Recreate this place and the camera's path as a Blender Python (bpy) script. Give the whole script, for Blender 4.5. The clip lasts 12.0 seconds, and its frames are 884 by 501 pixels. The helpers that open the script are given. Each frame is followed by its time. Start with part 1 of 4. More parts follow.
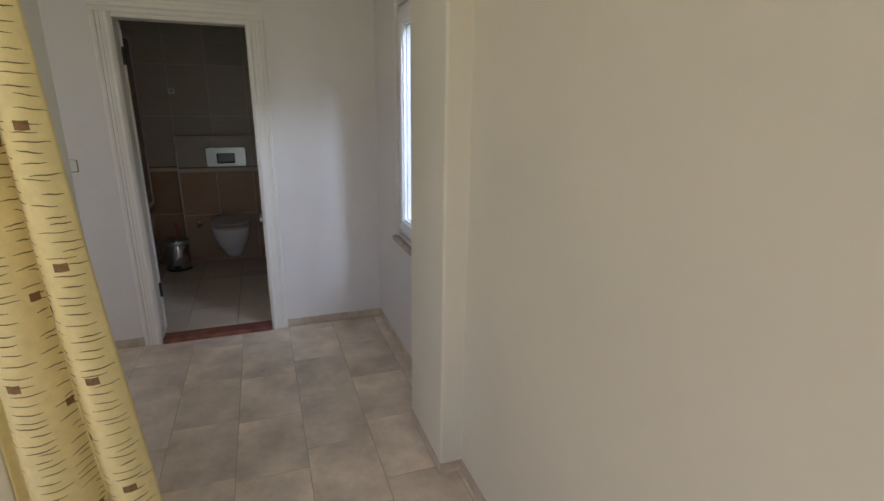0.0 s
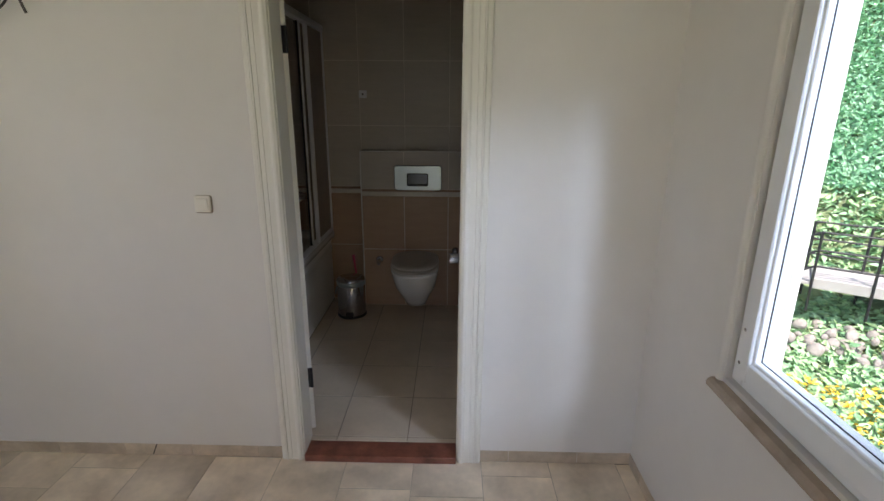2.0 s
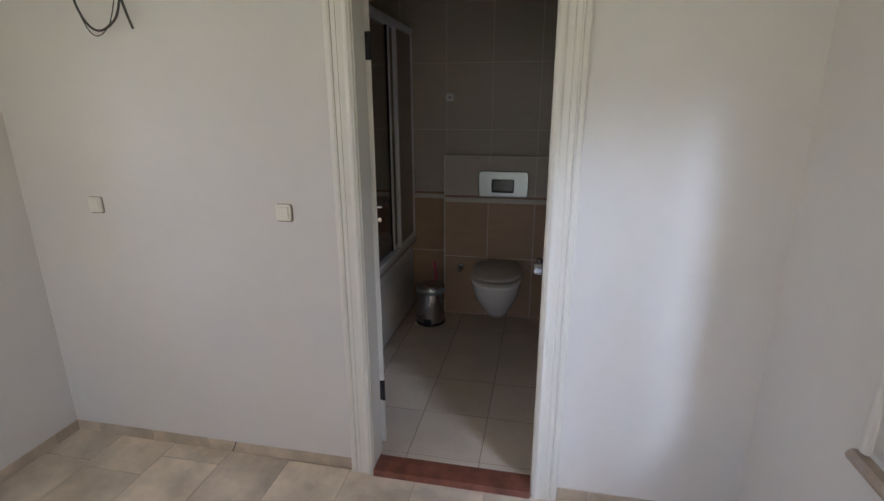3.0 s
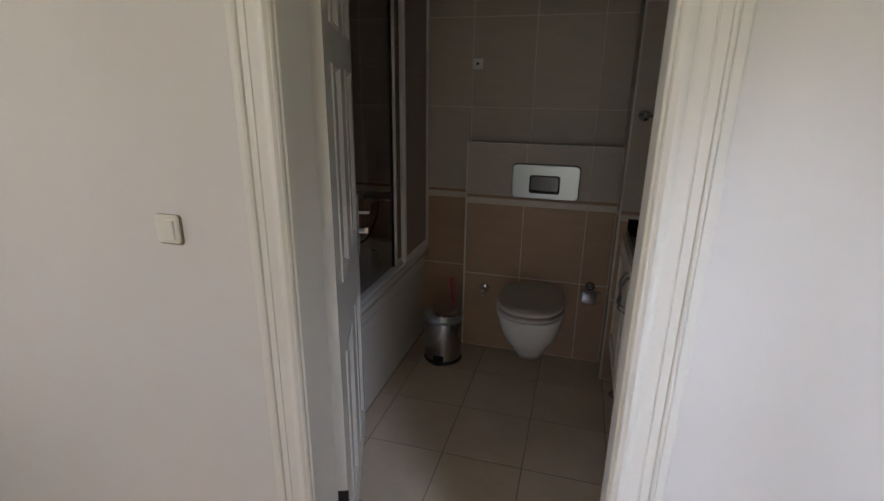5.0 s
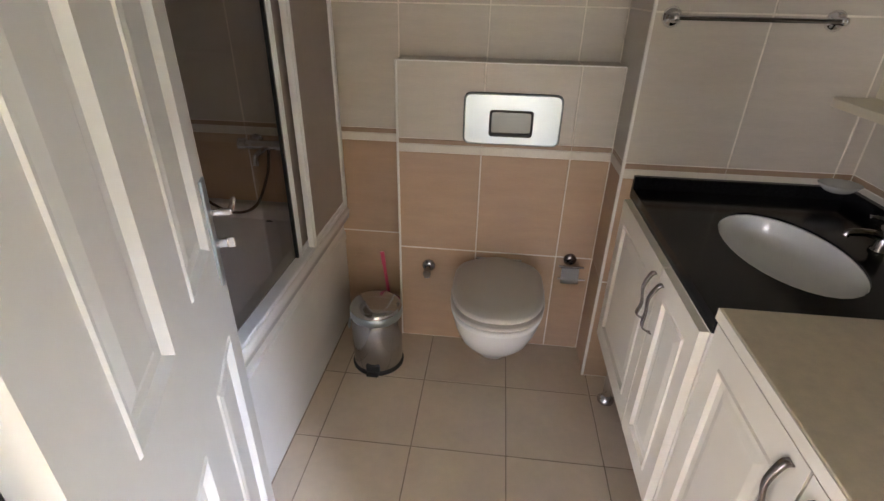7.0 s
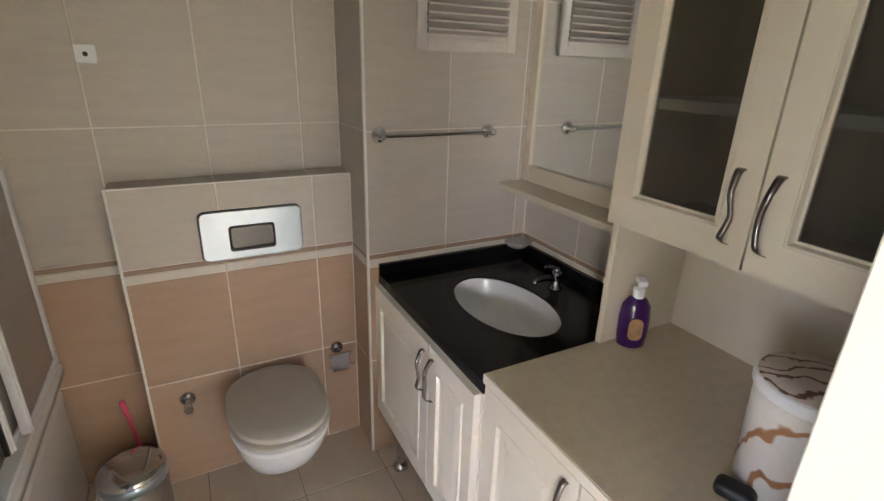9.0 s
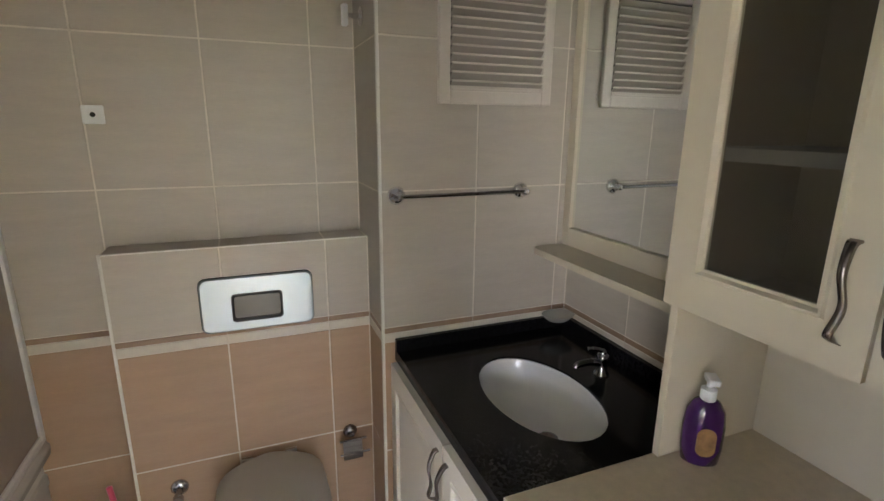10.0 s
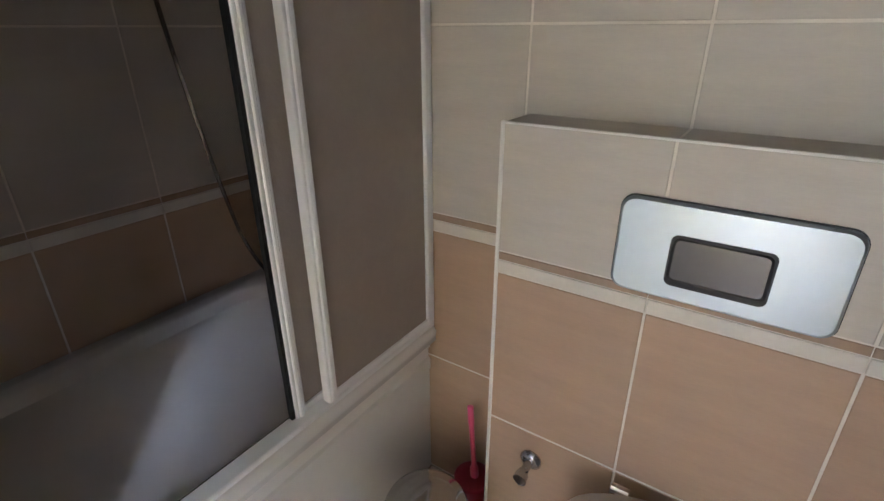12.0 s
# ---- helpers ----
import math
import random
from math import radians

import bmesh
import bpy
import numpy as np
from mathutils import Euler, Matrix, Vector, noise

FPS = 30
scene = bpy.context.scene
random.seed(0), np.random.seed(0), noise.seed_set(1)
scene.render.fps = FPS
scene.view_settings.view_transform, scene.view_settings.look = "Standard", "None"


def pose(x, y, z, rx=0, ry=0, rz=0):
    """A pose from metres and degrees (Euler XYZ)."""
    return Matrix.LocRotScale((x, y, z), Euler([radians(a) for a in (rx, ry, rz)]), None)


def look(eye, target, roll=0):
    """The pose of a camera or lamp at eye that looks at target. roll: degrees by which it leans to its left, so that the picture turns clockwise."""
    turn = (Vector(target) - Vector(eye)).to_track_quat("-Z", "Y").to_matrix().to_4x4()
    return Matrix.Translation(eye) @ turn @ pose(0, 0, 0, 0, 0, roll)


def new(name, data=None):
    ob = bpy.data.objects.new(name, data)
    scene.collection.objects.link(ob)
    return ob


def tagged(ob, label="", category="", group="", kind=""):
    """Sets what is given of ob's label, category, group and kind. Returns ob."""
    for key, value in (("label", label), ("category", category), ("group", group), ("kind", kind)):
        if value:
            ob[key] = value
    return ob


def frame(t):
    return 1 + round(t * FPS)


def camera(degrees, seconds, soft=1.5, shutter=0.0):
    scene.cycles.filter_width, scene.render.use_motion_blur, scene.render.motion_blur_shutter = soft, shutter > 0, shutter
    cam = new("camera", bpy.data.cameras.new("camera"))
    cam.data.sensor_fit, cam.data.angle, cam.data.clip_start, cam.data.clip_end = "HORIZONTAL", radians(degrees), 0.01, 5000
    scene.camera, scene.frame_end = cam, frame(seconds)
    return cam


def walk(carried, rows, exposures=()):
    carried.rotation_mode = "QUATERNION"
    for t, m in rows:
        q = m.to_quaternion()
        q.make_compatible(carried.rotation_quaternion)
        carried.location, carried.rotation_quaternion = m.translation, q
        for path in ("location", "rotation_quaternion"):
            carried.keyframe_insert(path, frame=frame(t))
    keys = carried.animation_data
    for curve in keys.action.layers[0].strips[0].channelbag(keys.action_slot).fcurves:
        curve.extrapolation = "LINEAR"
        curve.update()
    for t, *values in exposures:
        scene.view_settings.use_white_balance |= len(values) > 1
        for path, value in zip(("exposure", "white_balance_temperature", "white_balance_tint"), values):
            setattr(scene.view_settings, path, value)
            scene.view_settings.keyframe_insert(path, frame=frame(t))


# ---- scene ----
cam = camera(83.9, 12.0)
PATH = [
    (0, (0.179, 0.154, 1.542), (0.839, 1.955, 0.977), 0.8),
    (0.5, (0.163, 0.587, 1.506), (0.654, 2.444, 0.947), 0.7),
    (1, (0.137, 1.001, 1.53), (0.454, 2.895, 0.97), 0.6),
    (1.5, (0.099, 1.383, 1.536), (0.223, 3.299, 0.979), 0.4),
    (2, (0.121, 1.682, 1.553), (0.083, 3.602, 0.992), 0.4),
    (2.5, (0.133, 1.816, 1.575), (-0.096, 3.724, 1.02), 0.3),
    (2.7, (0.131, 1.816, 1.588), (-0.167, 3.711, 1.024), 0.0),
    (4.5, (0.144, 2.331, 1.494), (-0.399, 4.173, 0.935), 1.0),
    (5, (0.038, 2.69, 1.484), (-0.472, 4.526, 0.876), 0.8),
    (5.5, (-0.005, 3.05, 1.453), (-0.464, 4.867, 0.755), 0.9),
    (6, (-0.063, 3.334, 1.412), (-0.481, 5.121, 0.615), 0.8),
    (6.5, (-0.124, 3.511, 1.425), (-0.472, 5.246, 0.493), 0.8),
    (8.5, (-0.327, 3.481, 1.628), (0.332, 5.127, 0.702), 2.3),
    (9, (-0.316, 3.502, 1.64), (0.56, 5.154, 0.931), 1.7),
    (9.5, (-0.244, 3.57, 1.63), (0.679, 5.255, 1.075), 1.2),
    (10, (-0.14, 3.668, 1.615), (0.579, 5.468, 1.124), 0.5),
    (10.5, (-0.119, 3.853, 1.614), (0.169, 5.765, 1.105), 0.4),
    (11, (-0.173, 4.086, 1.559), (-0.358, 6.001, 1.013), 1.0),
    (11.3, (-0.125, 4.213, 1.511), (-0.68, 6.034, 0.9), 0.5),
    (11.5, (-0.109, 4.315, 1.503), (-0.848, 6.04, 0.81), 0.2),
    (12, (-0.106, 4.439, 1.405), (-1.127, 5.951, 0.585), -0.2),
]
EXPO = [(0.0, 0.68, 6270, 22), (1.5, 1.1, 6300, 20), (2.0, 1.1, 6350, 20), (2.7, 1.24, 6100, 23), (4.5, 1.33, 6350, 23),
        (5.0, 1.33, 6500, 24), (5.5, 1.7, 6550, 26), (6.0, 2.9, 6650, 24), (6.5, 3.5, 6600, 25), (8.5, 3.9, 6760, 23),
        (9.5, 3.85, 6150, 24), (10.0, 3.8, 6350, 20), (10.5, 3.85, 6500, 22), (11.0, 3.75, 6550, 24), (11.5, 4.0, 6200, 20),
        (12.0, 4.05, 5950, 22)]
walk(cam, [(t, look(eye, target, roll)) for t, eye, target, roll in PATH],
     exposures=EXPO)

# ---- world and light ----
world = bpy.data.worlds.new("world")
scene.world = world
world.use_nodes = True
wn = world.node_tree.nodes
sky = wn.new("ShaderNodeTexSky")
sky.sky_type = 'NISHITA'
sky.sun_disc = False
sky.sun_elevation = radians(60)
sky.sun_rotation = radians(175)
world.node_tree.links.new(sky.outputs["Color"], wn["Background"].inputs["Color"])
wn["Background"].inputs["Strength"].default_value = 0.15
sun = new("sun", bpy.data.lights.new("sun", 'SUN'))
sun.data.energy, sun.data.angle, sun.data.color = 5.0, radians(0.5), (1.0, 0.95, 0.87)
sun.matrix_world = look((0.61, -7, 12.15), (0, 0, 0))


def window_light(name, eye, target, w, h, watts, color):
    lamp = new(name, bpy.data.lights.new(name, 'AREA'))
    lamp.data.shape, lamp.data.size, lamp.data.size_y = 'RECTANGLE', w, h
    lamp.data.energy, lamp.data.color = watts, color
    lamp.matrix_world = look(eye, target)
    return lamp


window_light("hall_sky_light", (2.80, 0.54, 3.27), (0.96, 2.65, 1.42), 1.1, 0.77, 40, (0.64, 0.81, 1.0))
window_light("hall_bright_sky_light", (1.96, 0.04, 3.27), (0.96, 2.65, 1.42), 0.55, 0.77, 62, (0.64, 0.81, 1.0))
# added fill lamp outside an unseen west opening, brightens the hall's left side
window_light("hall_west_fill_light", (-2.75, 2.62, 1.75), (-1.0, 2.75, 1.0), 0.9, 1.2, 2.5, (1.0, 0.95, 0.9))
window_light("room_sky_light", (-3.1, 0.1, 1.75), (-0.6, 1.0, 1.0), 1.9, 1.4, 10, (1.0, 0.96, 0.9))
# added fill lamp behind the start, sends light north through the bathroom door
window_light("room_south_fill_light", (-0.55, -2.0, 1.55), (-0.3, 3.6, 1.0), 2.0, 1.9, 2.0, (1.0, 0.95, 0.88))

# ---- materials ----


def make(name, color, rough=0.5, metal=0.0, vary=0.12, scale=6.0, bump=0.0, bscale=80.0, stretch=(1, 1, 1), per=0.0,
         second=None, coat=0.0, alpha=1.0, trans=0.0, obj=True, fine=0.06, spec=0.5):
    m = bpy.data.materials.new(name)
    m.use_nodes = True
    nt = m.node_tree
    b = nt.nodes["Principled BSDF"]
    b.inputs["Roughness"].default_value = rough
    b.inputs["Metallic"].default_value = metal
    b.inputs["Coat Weight"].default_value = coat
    b.inputs["Transmission Weight"].default_value = trans
    b.inputs["Specular IOR Level"].default_value = spec
    N, L = nt.nodes.new, nt.links.new
    tc = N("ShaderNodeTexCoord")
    oi = N("ShaderNodeObjectInfo")
    mp = N("ShaderNodeMapping")
    mp.inputs["Scale"].default_value = stretch
    add = N("ShaderNodeVectorMath")
    add.operation = 'MULTIPLY_ADD'
    comb = N("ShaderNodeCombineXYZ")
    for k in range(3):
        L(oi.outputs["Random"], comb.inputs[k])
    L(comb.outputs[0], add.inputs[0])
    add.inputs[1].default_value = (37.0, 53.0, 71.0)
    L(tc.outputs["Object"], add.inputs[2])
    L(add.outputs[0], mp.inputs["Vector"])
    n1 = N("ShaderNodeTexNoise")
    n1.inputs["Scale"].default_value = scale
    n1.inputs["Detail"].default_value = 5
    n1.inputs["Roughness"].default_value = 0.6
    L(mp.outputs[0], n1.inputs["Vector"])
    n2 = N("ShaderNodeTexNoise")
    n2.inputs["Scale"].default_value = scale * 9
    n2.inputs["Detail"].default_value = 3
    L(mp.outputs[0], n2.inputs["Vector"])
    ramp = N("ShaderNodeValToRGB")
    c = color
    d = second if second else tuple(x * (1 - vary) for x in c)
    e = tuple(min(1.0, x * (1 + vary * 0.6)) for x in c)
    ramp.color_ramp.elements[0].position, ramp.color_ramp.elements[0].color = 0.3, (*d, 1)
    ramp.color_ramp.elements[1].position, ramp.color_ramp.elements[1].color = 0.72, (*e, 1)
    L(n1.outputs["Fac"], ramp.inputs["Fac"])
    hsv = N("ShaderNodeHueSaturation")
    L(ramp.outputs["Color"], hsv.inputs["Color"])
    m1 = N("ShaderNodeMath")
    m1.operation = 'MULTIPLY_ADD'
    L(n2.outputs["Fac"], m1.inputs[0])
    m1.inputs[1].default_value = fine * 2
    m1.inputs[2].default_value = 1 - fine
    m2 = N("ShaderNodeMath")
    m2.operation = 'MULTIPLY_ADD'
    L(oi.outputs["Random"], m2.inputs[0])
    m2.inputs[1].default_value = per
    m2.inputs[2].default_value = 1 - per / 2
    m3 = N("ShaderNodeMath")
    m3.operation = 'MULTIPLY'
    L(m1.outputs[0], m3.inputs[0])
    L(m2.outputs[0], m3.inputs[1])
    L(m3.outputs[0], hsv.inputs["Value"])
    L(hsv.outputs["Color"], b.inputs["Base Color"])
    r = N("ShaderNodeMapRange")
    L(n1.outputs["Fac"], r.inputs["Value"])
    r.inputs["To Min"].default_value = max(0.02, rough * 0.85)
    r.inputs["To Max"].default_value = min(1.0, rough * 1.2)
    L(r.outputs["Result"], b.inputs["Roughness"])
    if bump > 0:
        n3 = N("ShaderNodeTexNoise")
        n3.inputs["Scale"].default_value = bscale
        n3.inputs["Detail"].default_value = 4
        L(mp.outputs[0], n3.inputs["Vector"])
        bp = N("ShaderNodeBump")
        bp.inputs["Strength"].default_value = bump
        bp.inputs["Distance"].default_value = 0.004
        L(n3.outputs["Fac"], bp.inputs["Height"])
        L(bp.outputs["Normal"], b.inputs["Normal"])
    return m


PLASTER = make("wall_plaster", (0.78, 0.748, 0.71), 0.7, vary=0.04, scale=1.6, bump=0.06, bscale=60, fine=0.015)
PLASTER_WARM = make("warm_plaster", (0.73, 0.68, 0.55), 0.7, vary=0.04, scale=1.6, bump=0.06, bscale=60, fine=0.015)
CEILING = make("ceiling_paint", (0.8, 0.79, 0.76), 0.8, vary=0.03, scale=2)
STONE = make("marble_floor", (0.80, 0.68, 0.54), 0.33, vary=0.38, scale=4.0, bump=0.05, bscale=30, per=0.20, second=(0.56, 0.46, 0.355), fine=0.08)
SKIRT = make("marble_skirting", (0.60, 0.49, 0.375), 0.35, vary=0.3, scale=7, per=0.2, fine=0.08)
GROUT_F = make("floor_grout", (0.46, 0.385, 0.30), 0.9, vary=0.4, scale=12)
SILL = make("sill_marble", (0.42, 0.33, 0.26), 0.25, vary=0.25, scale=9)
WHITE = make("door_lacquer", (0.80, 0.77, 0.70), 0.38, vary=0.03, scale=3, bump=0.04, bscale=40, fine=0.015)
PVC = make("white_pvc", (0.85, 0.86, 0.87), 0.3, vary=0.02, scale=4, fine=0.01)
RED = make("red_marble", (0.24, 0.085, 0.055), 0.3, vary=0.4, scale=14, second=(0.13, 0.045, 0.03), fine=0.15)
TILE_UP = make("beige_wall_tile", (0.56, 0.505, 0.435), 0.48, vary=0.06, scale=5.0, stretch=(1.2, 7, 1), per=0.05, fine=0.05)
TILE_LOW = make("tan_wall_tile", (0.48, 0.325, 0.215), 0.45, vary=0.07, scale=5.0, stretch=(1.2, 6, 1), per=0.06, fine=0.05)
BAND = make("cream_border", (0.70, 0.65, 0.57), 0.3, vary=0.06, scale=10)
BAND_LINE = make("brown_border_line", (0.36, 0.245, 0.165), 0.3, vary=0.12, scale=12)
GROUT_W = make("wall_grout", (0.80, 0.74, 0.65), 0.85, vary=0.1, scale=20)
TILE_FLOOR = make("bath_floor_tile", (0.62, 0.51, 0.40), 0.35, vary=0.1, scale=4, bump=0.05, bscale=40, per=0.05)
GROUT_B = make("bath_floor_grout", (0.31, 0.245, 0.19), 0.9, vary=0.3, scale=20)
TRIM = make("tile_edge_trim", (0.82, 0.80, 0.75), 0.35, vary=0.05, scale=10)
CERAMIC = make("white_ceramic", (0.86, 0.86, 0.85), 0.08, vary=0.02, scale=3, fine=0.01, coat=0.3)
SEAT = make("toilet_seat_plastic", (0.55, 0.51, 0.46), 0.3, vary=0.03, scale=4, fine=0.01)
CHROME = make("chrome", (0.82, 0.82, 0.84), 0.09, metal=1.0, vary=0.04, scale=6, fine=0.02)
SATIN = make("satin_chrome", (0.44, 0.515, 0.55), 0.3, metal=1.0, vary=0.06, scale=5, fine=0.03)
# chrome with the dark reflections of the bathroom put into its base colour
DARK_CHROME = make("darkened_chrome", (0.48, 0.48, 0.50), 0.12, metal=1.0, vary=0.08, scale=10)
DARK_METAL = make("dark_nickel", (0.26, 0.235, 0.225), 0.25, metal=1.0, vary=0.2, scale=15)
SMOKE = make("smoked_button", (0.06, 0.058, 0.058), 0.22, vary=0.1, scale=6)
# chrome painted darker in place of the black counter mirrored in it
FAUCET = make("dark_reflection_chrome", (0.30, 0.30, 0.31), 0.14, metal=1.0, vary=0.1, scale=10)
BLACK = make("black_plastic", (0.013, 0.013, 0.015), 0.5, vary=0.2, scale=20)
GRANITE = make("black_granite", (0.010, 0.010, 0.011), 0.14, vary=0.5, scale=120, second=(0.005, 0.005, 0.006), fine=0.3, spec=0.18)
CREAM = make("cream_laminate", (0.66, 0.59, 0.465), 0.42, vary=0.04, scale=3, bump=0.03, bscale=90, fine=0.03)
CAB_WHITE = make("cabinet_lacquer", (0.80, 0.75, 0.66), 0.4, vary=0.03, scale=3, fine=0.015)
TOP_BEIGE = make("beige_top", (0.64, 0.545, 0.40), 0.45, vary=0.08, scale=40, fine=0.05)
ACRYLIC = make("tub_acrylic", (0.80, 0.79, 0.77), 0.15, vary=0.03, scale=3, fine=0.01)
PANEL_W = make("tub_panel", (0.78, 0.76, 0.73), 0.3, vary=0.05, scale=3, fine=0.02)
FROST = make("smoked_acrylic", (0.35, 0.295, 0.255), 0.35, vary=0.06, scale=5, bump=0.15, bscale=160)
MIRROR = make("mirror_silver", (0.82, 0.85, 0.84), 0.01, metal=1.0, vary=0.0, scale=1, fine=0.0)
SWITCH = make("switch_plastic", (0.84, 0.81, 0.73), 0.3, vary=0.02, scale=5, fine=0.01)
SWITCH_RIM = make("switch_edge", (0.26, 0.20, 0.14), 0.5, vary=0.1, scale=20)
CABLE = make("cable_grey", (0.07, 0.06, 0.055), 0.5, vary=0.2, scale=30)
PURPLE = make("purple_soap", (0.055, 0.012, 0.10), 0.12, vary=0.2, scale=10, coat=0.4)
LABEL = make("gold_label", (0.40, 0.22, 0.10), 0.4, vary=0.4, scale=40)
PINK = make("pink_plastic", (0.75, 0.10, 0.20), 0.3, vary=0.1, scale=8)
PINK_DARK = make("crimson_plastic", (0.36, 0.025, 0.055), 0.3, vary=0.1, scale=8)


def marbled(name, pale, vein, scale, width):
    """Pale print with brown swirling veins."""
    m = make(name, pale, 0.35, vary=0.06, scale=12)
    nt = m.node_tree
    out = nt.nodes["Principled BSDF"].inputs["Base Color"]
    before = out.links[0].from_socket
    N, L = nt.nodes.new, nt.links.new
    wave, ramp, mx, tc = N("ShaderNodeTexWave"), N("ShaderNodeValToRGB"), N("ShaderNodeMix"), N("ShaderNodeTexCoord")
    wave.bands_direction = 'DIAGONAL'
    wave.inputs["Scale"].default_value, wave.inputs["Distortion"].default_value = scale, 9.0
    wave.inputs["Detail"].default_value, wave.inputs["Detail Scale"].default_value = 3.0, 1.4
    L(tc.outputs["Object"], wave.inputs["Vector"])
    ramp.color_ramp.elements[0].position, ramp.color_ramp.elements[0].color = 1 - width, (0, 0, 0, 1)
    ramp.color_ramp.elements[1].position, ramp.color_ramp.elements[1].color = 1 - width * 0.3, (1, 1, 1, 1)
    L(wave.outputs["Fac"], ramp.inputs["Fac"])
    mx.data_type = 'RGBA'
    L(ramp.outputs["Color"], mx.inputs["Factor"])
    L(before, mx.inputs["A"])
    mx.inputs["B"].default_value = (*vein, 1)
    L(mx.outputs["Result"], out)
    return m


CAN = marbled("printed_tub_paper", (0.80, 0.77, 0.73), (0.42, 0.20, 0.09), 5.0, 0.14)
CAN_TOP = marbled("marbled_lid", (0.60, 0.52, 0.46), (0.13, 0.06, 0.035), 13.0, 0.24)
CURTAIN = make("cream_curtain", (0.86, 0.715, 0.34), 0.85, vary=0.08, scale=30, bump=0.2, bscale=300, fine=0.05)
LINING = make("white_lining", (0.82, 0.77, 0.62), 0.85, vary=0.05, scale=30, bump=0.2, bscale=300)
STROKE = make("brown_print", (0.20, 0.11, 0.045), 0.85, vary=0.3, scale=60)
SQUARE = make("brown_patch", (0.28, 0.15, 0.06), 0.85, vary=0.3, scale=60)
LEAF = make("leaves", (0.27, 0.48, 0.29), 0.5, vary=0.5, scale=3, per=0.3, second=(0.14, 0.31, 0.16))
FLOWER = make("yellow_flowers", (0.75, 0.50, 0.04), 0.6, vary=0.3, scale=8)
EARTH = make("hillside_earth", (0.24, 0.30, 0.14), 0.95, vary=0.5, scale=1.2)
CONCRETE = make("concrete", (0.45, 0.43, 0.40), 0.9, vary=0.2, scale=3)
IRON = make("black_iron", (0.02, 0.02, 0.022), 0.5, vary=0.2, scale=9)
RENDER_OUT = make("white_render", (0.85, 0.84, 0.82), 0.8, vary=0.04, scale=2)

GLASS = bpy.data.materials.new("window_glass")
GLASS.use_nodes = True
SMOKED_CLEAR = bpy.data.materials.new("smoked_clear_acrylic")
SMOKED_CLEAR.use_nodes = True
gb = SMOKED_CLEAR.node_tree.nodes["Principled BSDF"]
gb.inputs["Base Color"].default_value = (0.96, 0.91, 0.87, 1)
gb.inputs["Transmission Weight"].default_value, gb.inputs["Roughness"].default_value, gb.inputs["IOR"].default_value = 1.0, 0.02, 1.25
CAB_GLASS = make("frosted_dark_glass", (0.05, 0.044, 0.036), 0.3, vary=0.06, scale=3, bump=0.1, bscale=200)
gt = CAB_GLASS.node_tree
see, mix = gt.nodes.new("ShaderNodeBsdfTransparent"), gt.nodes.new("ShaderNodeMixShader")
see.inputs["Color"].default_value, mix.inputs[0].default_value = (0.95, 0.93, 0.88, 1), 0.58
gt.links.new(gt.nodes["Principled BSDF"].outputs[0], mix.inputs[1])
gt.links.new(see.outputs[0], mix.inputs[2])
gt.links.new(mix.outputs[0], gt.nodes["Material Output"].inputs["Surface"])
gb = GLASS.node_tree.nodes["Principled BSDF"]
gb.inputs["Transmission Weight"].default_value, gb.inputs["Roughness"].default_value, gb.inputs["IOR"].default_value = 1.0, 0.0, 1.1

# ---- building helpers ----


SITE = Matrix.Identity(4)                                     # where the next things go
BATH = Matrix.Translation((0.0095, -0.0807, -0.0733)) @ Matrix.Diagonal((1.048, 1.0468, 1.049, 1))   # the bathroom's own plan


def link(name, bm, material, parent=None, label="", smooth=False):
    me = bpy.data.meshes.new(name)
    bmesh.ops.recalc_face_normals(bm, faces=bm.faces)
    bm.to_mesh(me)
    bm.free()
    me.materials.append(material)
    if smooth:
        for p in me.polygons:
            p.use_smooth = True
    ob = new(name, me)
    if parent is not None:
        ob.parent = parent
    else:
        ob.matrix_basis = SITE.copy()
    if label:
        tagged(ob, label)
    return ob


part = link


def thing(name, label, category, at=(0, 0, 0), rz=0.0, group="", kind=""):
    ob = new(name)
    ob.empty_display_size = 0.05
    ob.matrix_basis = SITE @ pose(*at, 0, 0, rz)
    return tagged(ob, label, category, group, kind)


def box(bm, x0, x1, y0, y1, z0, z1, bevel=0.0, seg=1):
    m = Matrix.Translation(((x0 + x1) / 2, (y0 + y1) / 2, (z0 + z1) / 2)) @ Matrix.Diagonal((x1 - x0, y1 - y0, z1 - z0, 1))
    g = bmesh.ops.create_cube(bm, size=1.0, matrix=m)
    if bevel > 0:
        es = set()
        for v in g["verts"]:
            es.update(v.link_edges)
        bmesh.ops.bevel(bm, geom=list(es), offset=bevel, segments=seg, affect='EDGES', profile=0.5)
    return bm


def nbox(*a, **k):
    return box(bmesh.new(), *a, **k)


def cyl(bm, p, q, r, seg=16, r2=None):
    p, q = Vector(p), Vector(q)
    d = q - p
    m = Matrix.Translation((p + q) / 2) @ d.to_track_quat('Z', 'Y').to_matrix().to_4x4()
    bmesh.ops.create_cone(bm, cap_ends=True, segments=seg, radius1=r, radius2=r if r2 is None else r2, depth=d.length, matrix=m)
    return bm


